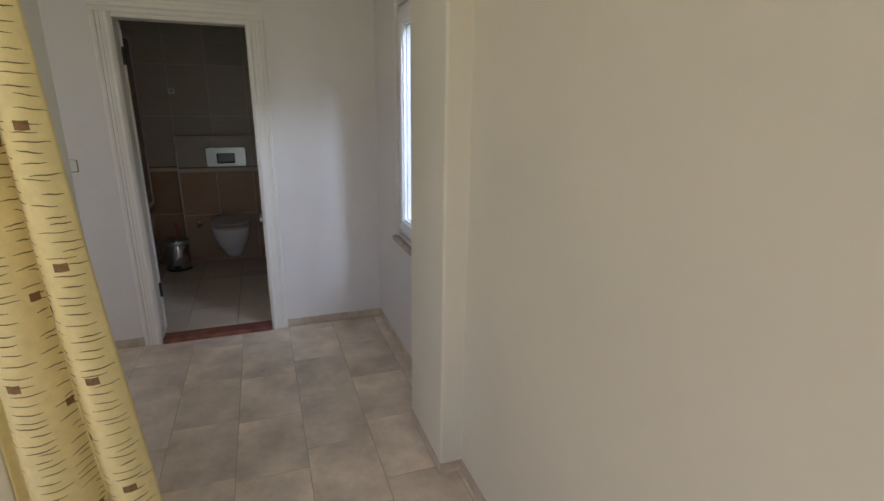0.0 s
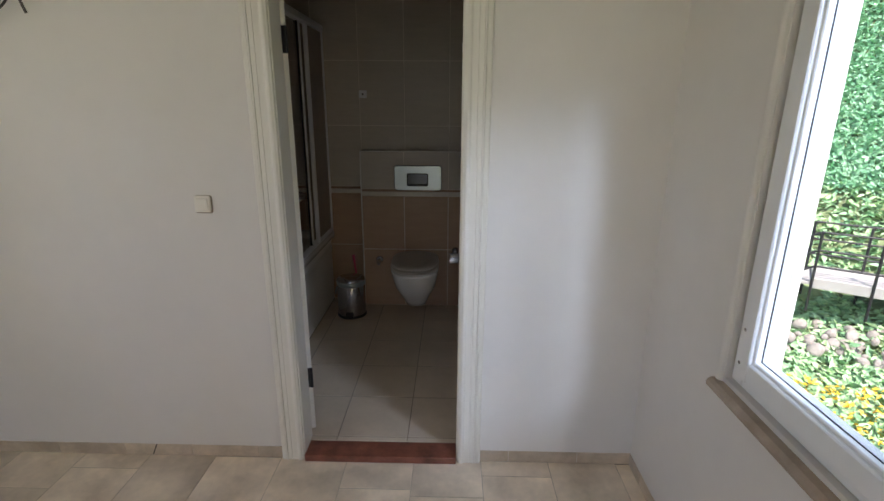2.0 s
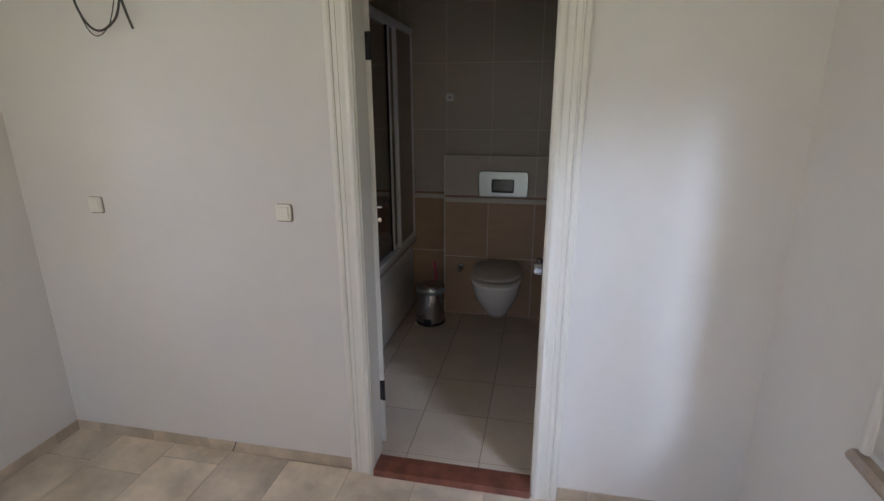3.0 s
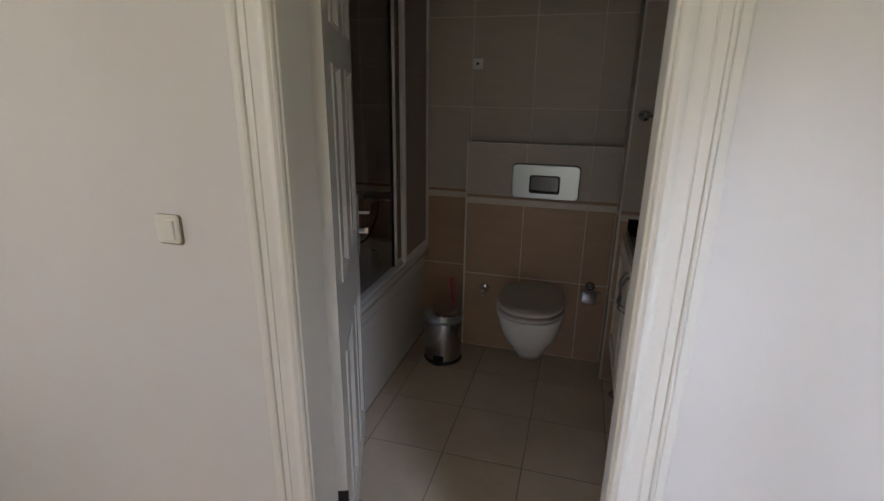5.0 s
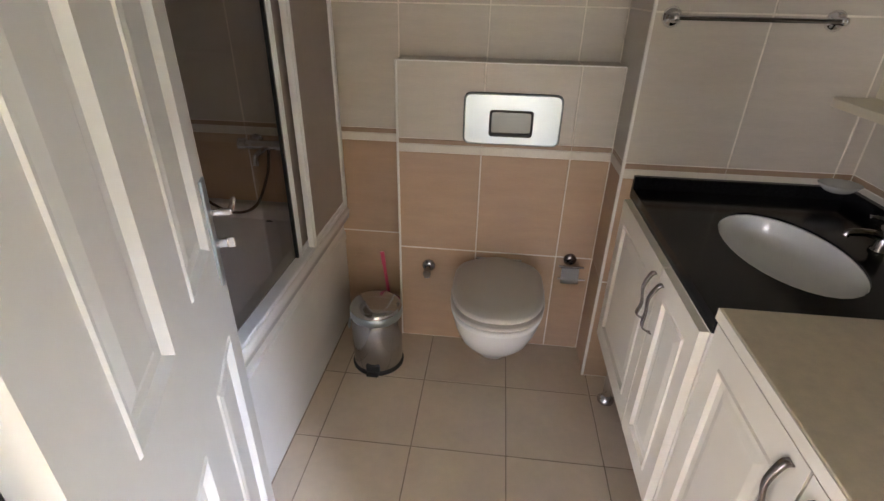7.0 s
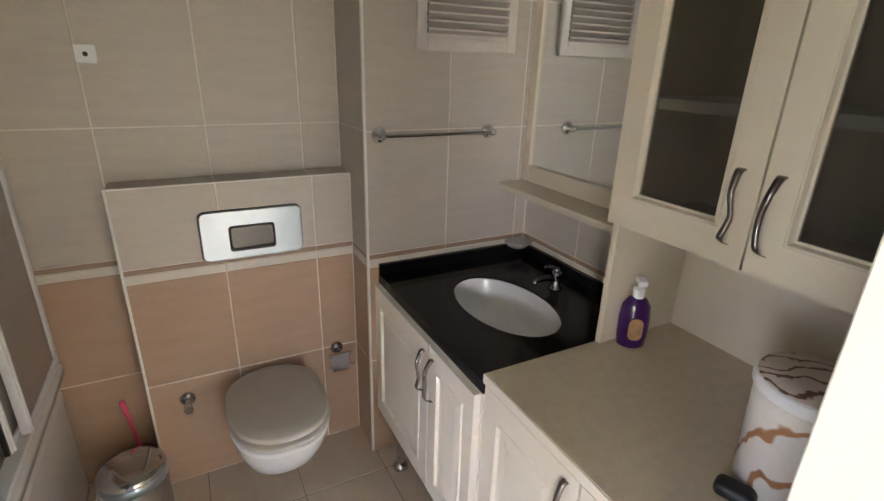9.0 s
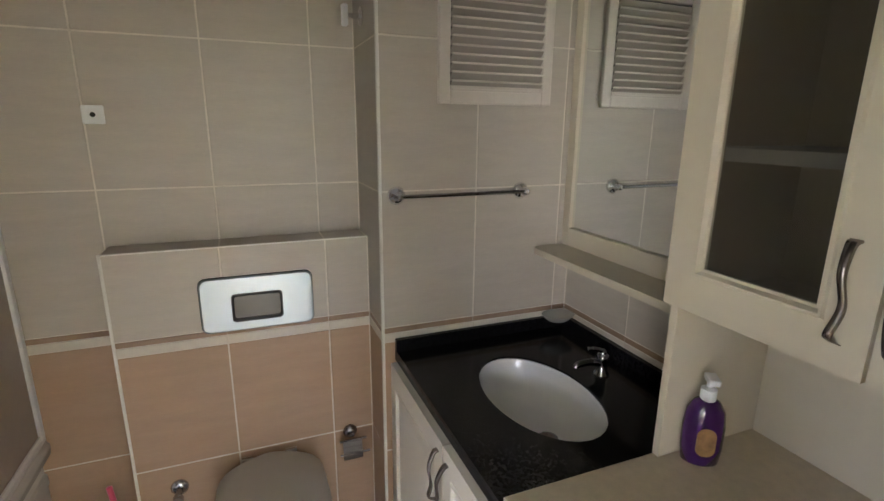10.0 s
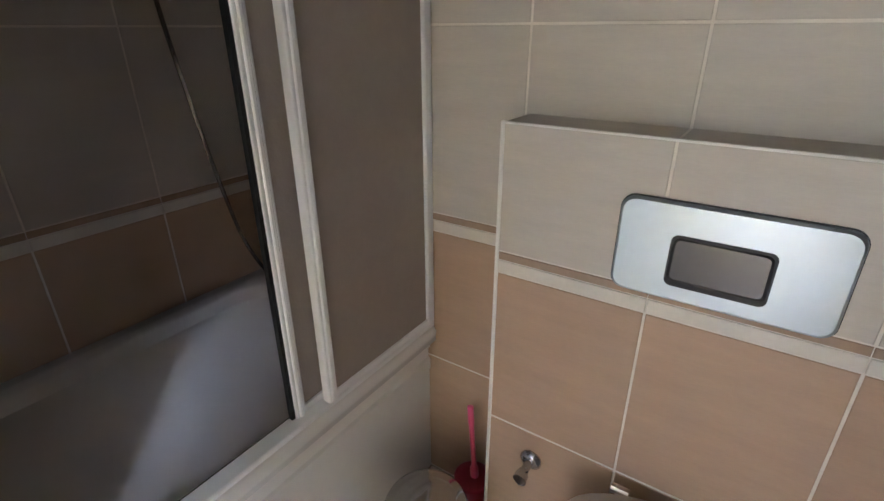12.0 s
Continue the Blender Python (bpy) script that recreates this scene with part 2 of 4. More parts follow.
def lathe(bm, profile, at=(0, 0, 0), seg=32, axis='Z', sx=1.0, sy=1.0):
    rings = []
    for r, h in profile:
        ring = []
        for k in range(seg):
            a = 2 * math.pi * k / seg
            c, s = r * math.cos(a) * sx, r * math.sin(a) * sy
            v = {'Z': (c, s, h), 'Y': (c, h, s), 'X': (h, c, s)}[axis]
            ring.append(bm.verts.new(Vector(at) + Vector(v)))
        rings.append(ring)
    for a, b in zip(rings, rings[1:]):
        for k in range(seg):
            bm.faces.new((a[k], a[(k + 1) % seg], b[(k + 1) % seg], b[k]))
    bm.faces.new(rings[0][::-1])
    bm.faces.new(rings[-1])
    return bm


def tube(bm, pts, r, seg=8):
    pts = [Vector(p) for p in pts]
    rings = []
    for i, p in enumerate(pts):
        t = (pts[min(i + 1, len(pts) - 1)] - pts[max(i - 1, 0)]).normalized()
        q = t.to_track_quat('Z', 'Y')
        rr = r[i] if isinstance(r, (list, tuple)) else r
        rings.append([bm.verts.new(p + q @ Vector((rr * math.cos(2 * math.pi * k / seg), rr * math.sin(2 * math.pi * k / seg), 0))) for k in range(seg)])
    for a, b in zip(rings, rings[1:]):
        for k in range(seg):
            bm.faces.new((a[k], a[(k + 1) % seg], b[(k + 1) % seg], b[k]))
    bm.faces.new(rings[0][::-1])
    bm.faces.new(rings[-1])
    return bm


def spline(pts, n=8):
    """A smooth line through the points."""
    P = [Vector(p) for p in pts]
    P = [2 * P[0] - P[1]] + P + [2 * P[-1] - P[-2]]
    out = []
    for i in range(1, len(P) - 2):
        for k in range(n):
            t = k / n
            out.append(0.5 * ((2 * P[i]) + (P[i + 1] - P[i - 1]) * t + (2 * P[i - 1] - 5 * P[i] + 4 * P[i + 1] - P[i + 2]) * t * t
                              + (3 * P[i] - P[i - 1] - 3 * P[i + 1] + P[i + 2]) * t ** 3))
    return out + [P[-2]]


def structure(name, bm, material, label, category):
    return tagged(link(name, bm, material), label, category, kind="structure")


# ---- plan ----
FZ = 0.102                 # bathroom floor
HN, WN2 = 3.575, 3.686     # wall between hall and bathroom
HN2 = 3.598                # the same wall's inner face in the bathroom's plan
HR, HR2 = 0.94, 1.10      # window wall
HL = -2.12
PT0, PT1 = 1.86, 2.085      # partition between room and hall
BL, BR, BN = -1.50, 0.905, 5.285
CX0, CX1, CY, CZ = -0.543, 0.221, 5.165, 1.251
PIER = 4.995
TOP = 2.62
DL, DR, DT = -0.56, 0.18, 2.012   # door opening in the wall, inside the casing
RBACK, RLEFT, RRIGHT = -1.7, -2.6, 0.895
WY0, WY1, WZ0, WZ1 = 2.30, 3.0, 0.785, 2.06

structure("floor", nbox(RLEFT - 0.2, HR2, RBACK - 0.2, HN, -0.2, -0.0012), GROUT_F, "worn beige marble tile floor with dark joints", "floor")
structure("ceiling", nbox(RLEFT - 0.2, HR2, RBACK - 0.2, BN + 0.2, TOP, TOP + 0.2), CEILING, "plain white painted ceiling", "ceiling")

# hall and bathroom partition, with the door opening
bm = bmesh.new()
box(bm, HL - 0.3, DL, HN, WN2, 0, TOP)
box(bm, DR, HR, HN, 3.660, 0, TOP)
box(bm, DL, DR, HN, WN2, DT, TOP)
structure("wall_north", bm, PLASTER, "off-white plastered wall round the bathroom door", "wall")
bm = bmesh.new()
box(bm, HR, HR2, 1.95, WY0, -0.2, TOP)
box(bm, HR, HR2, WY1, WN2, -0.2, TOP)
box(bm, 0.984, HR2, WN2, 5.7, -0.2, TOP)
box(bm, HR, HR2, WY0, WY1, -0.2, WZ0)
box(bm, HR, HR2, WY0, WY1, WZ1, TOP)
structure("wall_east", bm, PLASTER, "off-white plastered outer wall with a window", "wall")
# unseen opening at y 2.2 to 3.05, added to let the fill lamp in
bm = bmesh.new()
box(bm, HL - 0.2, HL, PT1 - 0.1, 2.2, 0, TOP)
box(bm, HL - 0.2, HL, 3.05, HN, 0, TOP)
box(bm, HL - 0.2, HL, 2.2, 3.05, 0, 0.95)
box(bm, HL - 0.2, HL, 2.2, 3.05, 2.15, TOP)
structure("wall_west", bm, PLASTER, "off-white plastered hall wall with an added unseen window opening", "wall")
# the gap left of x = -1.10 is unseen, added to pass room light
bm = nbox(-1.10, -0.407, PT0, PT1, 0, TOP, bevel=0.006, seg=2)
box(bm, RLEFT, HL, PT0, PT1, 0, TOP)
box(bm, HL, -1.10, PT0, PT1, 2.25, TOP)
structure("wall_partition", bm, PLASTER, "off-white plastered partition beside the passage", "wall")
structure("wall_pilaster", nbox(0.796, HR2, 1.822, 2.262, 0, TOP, bevel=0.012, seg=3), PLASTER_WARM, "cream plastered pilaster beside the passage", "wall")
structure("wall_room_east", nbox(RRIGHT, HR2, RBACK, 1.824, 0, TOP), PLASTER_WARM, "cream plastered room wall", "wall")
bm = bmesh.new()
box(bm, RLEFT - 0.2, RLEFT, RBACK, -0.9, 0, TOP)
box(bm, RLEFT - 0.2, RLEFT, 1.1, PT1, 0, TOP)
box(bm, RLEFT - 0.2, RLEFT, -0.9, 1.1, 0, 0.85)
box(bm, RLEFT - 0.2, RLEFT, -0.9, 1.1, 2.3, TOP)
structure("wall_room_west", bm, PLASTER_WARM, "cream plastered room wall with a wide assumed window opening", "wall")
# unseen south opening, added for the fill lamp and the sun
bm = bmesh.new()
box(bm, RLEFT - 0.2, -1.6, RBACK - 0.2, RBACK, 0, TOP)
box(bm, 0.5, HR2, RBACK - 0.2, RBACK, 0, TOP)
box(bm, -1.6, 0.5, RBACK - 0.2, RBACK, 0, 0.55)
box(bm, -1.6, 0.5, RBACK - 0.2, RBACK, 2.45, TOP)
structure("wall_south", bm, PLASTER_WARM, "cream plastered room wall with a wide assumed window opening", "wall")

SITE = BATH
structure("floor_bathroom", nbox(BL - 0.15, 0.93, 3.567, BN + 0.15, -0.1, FZ - 0.0015), GROUT_B, "beige square ceramic tile bathroom floor", "floor")
structure("wall_bath_west", nbox(BL - 0.2, BL - 0.0015, HN2, BN + 0.2, 0, TOP), GROUT_W, "tiled bathroom wall along the tub", "wall")
structure("wall_bath_north", nbox(BL - 0.2, BR + 0.03, BN + 0.0015, BN + 0.2, 0, TOP), GROUT_W, "tiled bathroom wall behind the toilet", "wall")
structure("wall_bath_east", nbox(BR + 0.0015, BR + 0.02, HN2, BN, 0, TOP), GROUT_W, "tiled bathroom wall behind the vanity", "wall")
structure("wall_bath_pier", nbox(CX1 + 0.0015, BR + 0.004, PIER + 0.0015, BN + 0.004, FZ - 0.01, TOP), GROUT_W, "tiled pipe chase beside the toilet", "wall")
SITE = Matrix.Identity(4)

# ---- door between hall and bathroom ----


def extrude_profile(bm, prof, z0, z1, m):
    """A moulding: prof in (across, out), drawn out from z0 to z1, placed by m."""
    a = [bm.verts.new(m @ Vector((u, -d, z0))) for u, d in prof]
    b = [bm.verts.new(m @ Vector((u, -d, z1))) for u, d in prof]
    n = len(prof)
    for k in range(n):
        bm.faces.new((a[k], a[(k + 1) % n], b[(k + 1) % n], b[k]))
    bm.faces.new(a[::-1])
    bm.faces.new(b)


CASING = [(0, 0), (0, 0.012), (0.003, 0.016), (0.006, 0.0165), (0.009, 0.0185), (0.013, 0.021), (0.019, 0.021), (0.023, 0.0195), (0.028, 0.016), (0.033, 0.0155),
          (0.050, 0.0165), (0.0515, 0.014), (0.0535, 0.014), (0.055, 0.0165), (0.070, 0.0165), (0.0715, 0.0145), (0.073, 0.019), (0.076, 0.0205), (0.079, 0.019),
          (0.0805, 0.0145), (0.082, 0.0165), (0.096, 0.0155), (0.101, 0.011), (0.101, 0)]
door_frame = thing("door_frame", "white lacquered door frame with fluted casing", "door frame", kind="structure")
bm = bmesh.new()
extrude_profile(bm, CASING, 0, DT + 0.004, Matrix.Translation((0.160, HN, 0)))
part("casing", bm, WHITE, door_frame, "fluted white casing")
bm = bmesh.new()
extrude_profile(bm, CASING, 0, DT + 0.004, Matrix.Translation((-0.538, HN, 0)) @ Matrix.Diagonal((-1, 1, 1, 1)))
part("casing", bm, WHITE, door_frame, "fluted white casing")
bm = bmesh.new()
extrude_profile(bm, CASING, -0.639, 0.259, Matrix.Translation((0, HN, DT + 0.005)) @ Matrix(((0, 0, 1, 0), (0, 1, 0, 0), (1, 0, 0, 0), (0, 0, 0, 1))))
part("casing", bm, WHITE, door_frame, "fluted white casing")
part("jamb", nbox(DL, -0.534, HN - 0.004, WN2 + 0.003, 0.0, DT, bevel=0.002), WHITE, door_frame)
part("jamb", nbox(0.154, DR, HN - 0.004, 3.664, 0.0, DT, bevel=0.002), WHITE, door_frame)
part("jamb_head", nbox(-0.534, 0.154, HN - 0.004, WN2 + 0.004, DT - 0.022, DT, bevel=0.002), WHITE, door_frame)
structure("threshold", nbox(-0.533, 0.153, 3.546, 3.652, 0, 0.0345, bevel=0.004, seg=2), RED, "dark red veined marble threshold at the bathroom door", "threshold")


def panelled(parent, w, h, t, panels, mats, recess=0.008, slope=0.02, field=True, panel_mat=None, frame_name="leaf", raise_back=0.0):
    """A framed leaf standing on z = 0 from x = 0 to w, its front at y = 0; panels as (x0, x1, z0, z1)."""
    mat = mats
    xs = sorted({0, w, *[p[0] for p in panels], *[p[1] for p in panels]})
    zs = sorted({0, h, *[p[2] for p in panels], *[p[3] for p in panels]})
    bm = bmesh.new()

    def inside(x, z):
        return any(p[0] < x < p[1] and p[2] < z < p[3] for p in panels)
    grid = {}

    def v(x, y, z):
        k = (round(x, 5), round(y, 5), round(z, 5))
        if k not in grid:
            grid[k] = bm.verts.new(k)
        return grid[k]
    for x0, x1 in zip(xs, xs[1:]):
        for z0, z1 in zip(zs, zs[1:]):
            bm.faces.new((v(x0, t, z0), v(x0, t, z1), v(x1, t, z1), v(x1, t, z0))) if not inside((x0 + x1) / 2, (z0 + z1) / 2) or field else None
            if not inside((x0 + x1) / 2, (z0 + z1) / 2):
                bm.faces.new((v(x0, 0, z0), v(x1, 0, z0), v(x1, 0, z1), v(x0, 0, z1)))
    for x0, x1 in zip(xs, xs[1:]):
        bm.faces.new((v(x0, 0, 0), v(x0, t, 0), v(x1, t, 0), v(x1, 0, 0)))
        bm.faces.new((v(x0, 0, h), v(x1, 0, h), v(x1, t, h), v(x0, t, h)))
    for z0, z1 in zip(zs, zs[1:]):
        bm.faces.new((v(0, 0, z0), v(0, 0, z1), v(0, t, z1), v(0, t, z0)))
        bm.faces.new((v(w, 0, z0), v(w, t, z0), v(w, t, z1), v(w, 0, z1)))
    part(frame_name, bm, mat, parent)
    for x0, x1, z0, z1 in panels:
        bm = bmesh.new()
        steps = [(0, 0.0), (0.003, -0.004), (0.007, -0.004), (slope * 0.7, recess), (slope, recess)]
        if field:
            steps += [(slope + 0.012, recess), (slope + 0.03, recess * 0.35)]
        rings = []
        for i, d in steps:
            rings.append([bm.verts.new((x, d, z)) for x, z in ((x0 + i, z0 + i), (x1 - i, z0 + i), (x1 - i, z1 - i), (x0 + i, z1 - i))])
        for a, b in zip(rings, rings[1:]):
            for k in range(4):
                bm.faces.new((a[k], a[(k + 1) % 4], b[(k + 1) % 4], b[k]))
        if field:
            bm.faces.new(rings[-1])
            part("panel", bm, mat, parent)
        else:
            back = [bm.verts.new((c.co.x, t - 0.002, c.co.z)) for c in rings[-1]]
            for k in range(4):
                bm.faces.new((rings[-1][k], rings[-1][(k + 1) % 4], back[(k + 1) % 4], back[k]))
            part("glazing_bead", bm, mat, parent)
            part("pane", nbox(x0 + slope - 0.004, x1 - slope + 0.004, recess + 0.003, recess + 0.008, z0 + slope - 0.004, z1 - slope + 0.004), panel_mat, parent, "dark frosted glass pane")


door = thing("bathroom_door", "open white six-panel wooden bathroom door", "door", (-0.530, 3.737, 0.043), 111)
Z, DW = 0.043, 0.745
panelled(door, DW, 1.945, 0.04,
         [(a, b, c - Z, d - Z) for a, b in ((0.125, 0.315), (0.455, 0.648)) for c, d in ((0.178, 0.760), (0.975, 1.553), (1.645, 1.90))], WHITE, slope=0.026, recess=0.010)
for z in (0.32, 1.80):
    bm = nbox(-0.002, 0.0, 0.004, 0.03, z - Z - 0.05, z - Z + 0.05)
    cyl(bm, (-0.004, 0.004, z - Z - 0.05), (-0.004, 0.004, z - Z + 0.05), 0.007, 10)
    part("hinge", bm, BLACK, door, "dark metal hinge")
plate = part("handle_plate", nbox(DW - 0.062, DW - 0.024, -0.007, 0.0, 0.87 - Z, 1.115 - Z, bevel=0.003, seg=2), SATIN, door, "satin chrome handle plate")
bm = bmesh.new()
LX = DW - 0.043
box(bm, LX - 0.007, LX + 0.007, -0.052, -0.004, 1.034 - Z, 1.047 - Z, bevel=0.004, seg=2)
tube(bm, spline([(LX - 0.002, -0.046, 1.041 - Z), (LX + 0.03, -0.047, 1.041 - Z), (LX + 0.075, -0.044, 1.039 - Z)]), 0.006, 10)
part("lever", bm, CHROME, plate, "bright chrome lever")
bm = cyl(bmesh.new(), (LX, -0.006, 0.968 - Z), (LX, -0.03, 0.968 - Z), 0.011, 14)
box(bm, LX - 0.004, LX + 0.004, -0.045, -0.028, 0.956 - Z, 0.980 - Z, bevel=0.002)
part("thumb_turn", bm, CHROME, plate, "chrome thumb turn")
part("lock_plate", nbox(DW - 0.0005, DW + 0.002, 0.008, 0.032, 0.87 - Z, 1.10 - Z), SATIN, door, "steel lock plate on the edge")

# ---- window ----
win = thing("window_1", "white plastic casement window with marble sill", "window", kind="structure")
WX0, WX1 = 0.945, 1.005


def ring(bm, y0, y1, z0, z1, w, x0, x1, bevel=0.004):
    box(bm, x0, x1, y0, y0 + w, z0, z1, bevel)
    box(bm, x0, x1, y1 - w, y1, z0, z1, bevel)
    box(bm, x0, x1, y0 + w - 0.001, y1 - w + 0.001, z0, z0 + w, bevel)
    box(bm, x0, x1, y0 + w - 0.001, y1 - w + 0.001, z1 - w, z1, bevel)
    return bm


part("window_frame", ring(bmesh.new(), WY0 + 0.002, WY1 - 0.002, WZ0 + 0.002, WZ1 - 0.002, 0.052, WX0 + 0.012, WX1 + 0.02), PVC, win)
sash = part("sash", ring(bmesh.new(), WY0 + 0.04, WY1 - 0.04, WZ0 + 0.04, WZ1 - 0.04, 0.062, WX0 - 0.012, WX1), PVC, win)
part("bead", ring(bmesh.new(), WY0 + 0.098, WY1 - 0.098, WZ0 + 0.098, WZ1 - 0.098, 0.014, WX0 - 0.002, WX0 + 0.02, 0.003), PVC, sash)
part("gasket", ring(bmesh.new(), WY0 + 0.1105, WY1 - 0.1105, WZ0 + 0.1105, WZ1 - 0.1105, 0.003, WX0 + 0.0145, WX0 + 0.0175, 0.0), BLACK, sash, "black rubber gasket")
pane = part("pane", nbox(WX0 + 0.018, WX0 + 0.022, WY0 + 0.1, WY1 - 0.1, WZ0 + 0.1, WZ1 - 0.1), GLASS, sash, "clear glass pane")
pane.visible_shadow = False
bm = nbox(WX0 - 0.022, WX0 - 0.0115, WY0 + 0.048, WY0 + 0.076, 1.36, 1.43, bevel=0.004, seg=2)
tube(bm, spline([(WX0 - 0.02, WY0 + 0.062, 1.40), (WX0 - 0.05, WY0 + 0.066, 1.405), (WX0 - 0.062, WY0 + 0.09, 1.39), (WX0 - 0.06, WY0 + 0.115, 1.345), (WX0 - 0.055, WY0 + 0.125, 1.295)]), [0.012] * 8 + [0.014] * 16 + [0.013] * 8 + [0.010], 10)
part("window_handle", bm, CREAM, sash, "cream curved window handle")
for z in (0.87, 0.97):
    part("screw", cyl(bmesh.new(), (WX0 - 0.013, WY1 - 0.062, z), (WX0 - 0.0105, WY1 - 0.062, z), 0.005, 8), DARK_METAL, sash)
bm = bmesh.new()
sill = [(0.085, 0), (0.085, 0.028), (0.012, 0.030), (0.003, 0.022), (0, 0.014), (0.003, 0.004), (0.01, 0)]
a = [bm.verts.new((0.903 + u, 2.263, 0.741 + d)) for u, d in sill]
b = [bm.verts.new((0.903 + u, 3.030, 0.741 + d)) for u, d in sill]
for k in range(len(sill)):
    bm.faces.new((a[k], a[(k + 1) % len(sill)], b[(k + 1) % len(sill)], b[k]))
bm.faces.new(a)
bm.faces.new(b)
part("window_sill", bm, SILL, win, "brown marble sill with a rounded nose")
bm = bmesh.new()
cyl(bm, (HR + 0.002, WY1 + 0.02, 0.768), (HR + 0.002, WY1 + 0.02, WZ1 + 0.03), 0.016, 16)
part("plaster_bead", bm, PLASTER, win)

# ---- hall fittings ----


def rrect(bm, w, h, r, d0, d1, at, rot, seg=6, edge=0.0):
    """A plate with rounded corners: w by h, from depth d0 to d1 along local z."""
    pts = []
    for cx, cy, a0 in ((w / 2 - r, h / 2 - r, 0), (-w / 2 + r, h / 2 - r, 90), (-w / 2 + r, -h / 2 + r, 180), (w / 2 - r, -h / 2 + r, 270)):
        for k in range(seg + 1):
            a = radians(a0 + 90 * k / seg)
            pts.append((cx + r * math.cos(a), cy + r * math.sin(a)))
    m = Matrix.Translation(at) @ rot
    lay = [(d0, 1.0), (d1 - edge, 1.0)] + ([(d1, 1 - 2 * edge / min(w, h))] if edge else [])
    rings = []
    for d, s in lay:
        rings.append([bm.verts.new(m @ Vector((x * s if s == 1 else x - math.copysign(edge, x), y * s if s == 1 else y - math.copysign(edge, y), d))) for x, y in pts])
    for a, b in zip(rings, rings[1:]):
        for k in range(len(pts)):
            bm.faces.new((a[k], a[(k + 1) % len(pts)], b[(k + 1) % len(pts)], b[k]))
    bm.faces.new(rings[0][::-1])
    bm.faces.new(rings[-1])
    return bm


FACE_S = Matrix(((1, 0, 0, 0), (0, 0, -1, 0), (0, 1, 0, 0), (0, 0, 0, 1)))   # looks to -y
FACE_W = Matrix(((0, 0, -1, 0), (-1, 0, 0, 0), (0, 1, 0, 0), (0, 0, 0, 1)))  # looks to -x
FACE_E = Matrix(((0, 0, 1, 0), (1, 0, 0, 0), (0, 1, 0, 0), (0, 0, 0, 1)))    # looks to +x
FACE_N = Matrix(((-1, 0, 0, 0), (0, 0, 1, 0), (0, 1, 0, 0), (0, 0, 0, 1)))   # looks to +y
FLAT = Matrix.Identity(4)


def light_switch(x, z):
    s = thing("light_switch", "cream plastic rocker light switch on the hall wall", "switch", (x, HN, z), group="hall switches")
    part("mounting_plate", rrect(bmesh.new(), 0.070, 0.072, 0.010, 0, 0.0035, (0.001, 0, -0.002), FACE_S, edge=0.001), SWITCH_RIM, s, "brownish mounting plate edge")
    part("plate", rrect(bmesh.new(), 0.064, 0.066, 0.008, 0.003, 0.011, (0, 0, 0), FACE_S, edge=0.003), SWITCH, s)
    part("rocker", rrect(bmesh.new(), 0.046, 0.048, 0.003, 0.009, 0.0155, (0, 0, 0), FACE_S @ pose(0, 0, 0, 3), edge=0.002), SWITCH, s)


light_switch(-0.859, 1.18)
light_switch(-1.737, 1.18)

wires = thing("hanging_cable", "loose grey electric cables hanging from the hall wall", "cable", (-1.51, HN, 1.95))
for k, (x0, x1, low, out, r) in enumerate(((-0.10, 0.075, -0.095, 0.03, 0.0045), (-0.085, 0.06, -0.115, 0.045, 0.002))):
    part("cable", tube(bmesh.new(), spline([(x0, 0, 0.05), (x0 - 0.01, -out, 0.02), (x0 + 0.035, -out - 0.01, low + 0.03), ((x0 + x1) / 2 + 0.01, -out - 0.015, low), (x1 - 0.01, -out - 0.01, low + 0.04), (x1, -out * 0.5, 0.02), (x1 - 0.012, 0, 0.06)]), r, 8), CABLE, wires)
part("cable", tube(bmesh.new(), spline([(0.10, 0, 0.06), (0.095, -0.03, 0.03), (0.11, -0.035, -0.03), (0.125, -0.03, -0.09)]), 0.005, 8), CABLE, wires)

# ---- curtain ----


def drape(u, z):
    """The curtain's cloth: u from 0 at its edge, z height."""
    flare = (2.4 - z) / 2.4
    x = -0.385 + 0.175 * flare - u * (0.62 + 0.30 * flare)
    ph = u * 30 + 0.35 * math.sin(z * 1.3)
    y = 1.70 - 0.052 * (0.55 + 0.45 * flare) * (1 + math.sin(ph)) * (1 - math.exp(-u * 30) * 0.4) + 0.01 * math.sin(z * 4 + u * 9)
    x += 0.018 * math.cos(ph)
    return Vector((x, y, z))


curtain = thing("curtain", "cream yellow curtain with brown dashes and squares", "curtain", (0, 0, 0))


def cloth(u0, u1, material, name, label):
    bm = bmesh.new()
    nu, nz = max(6, int((u1 - u0) * 160)), 44
    g = [[bm.verts.new(drape(u0 + (u1 - u0) * i / nu, 0.03 + (TOP - 0.035) * j / nz)) for j in range(nz + 1)] for i in range(nu + 1)]
    for i in range(nu):
        for j in range(nz):
            bm.faces.new((g[i][j], g[i + 1][j], g[i + 1][j + 1], g[i][j + 1]))
    ob = part(name, bm, material, curtain, label, smooth=True)
    s = ob.modifiers.new("thickness", 'SOLIDIFY')
    s.thickness = 0.0015
    return ob


cloth(0.0, 0.40, CURTAIN, "cloth", "")
cloth(0.40, 0.56, LINING, "plain_fold", "plain cream fold")
cloth(0.56, 1.0, CURTAIN, "cloth", "")
rng = random.Random(5)
bm = bmesh.new()
bq = bmesh.new()


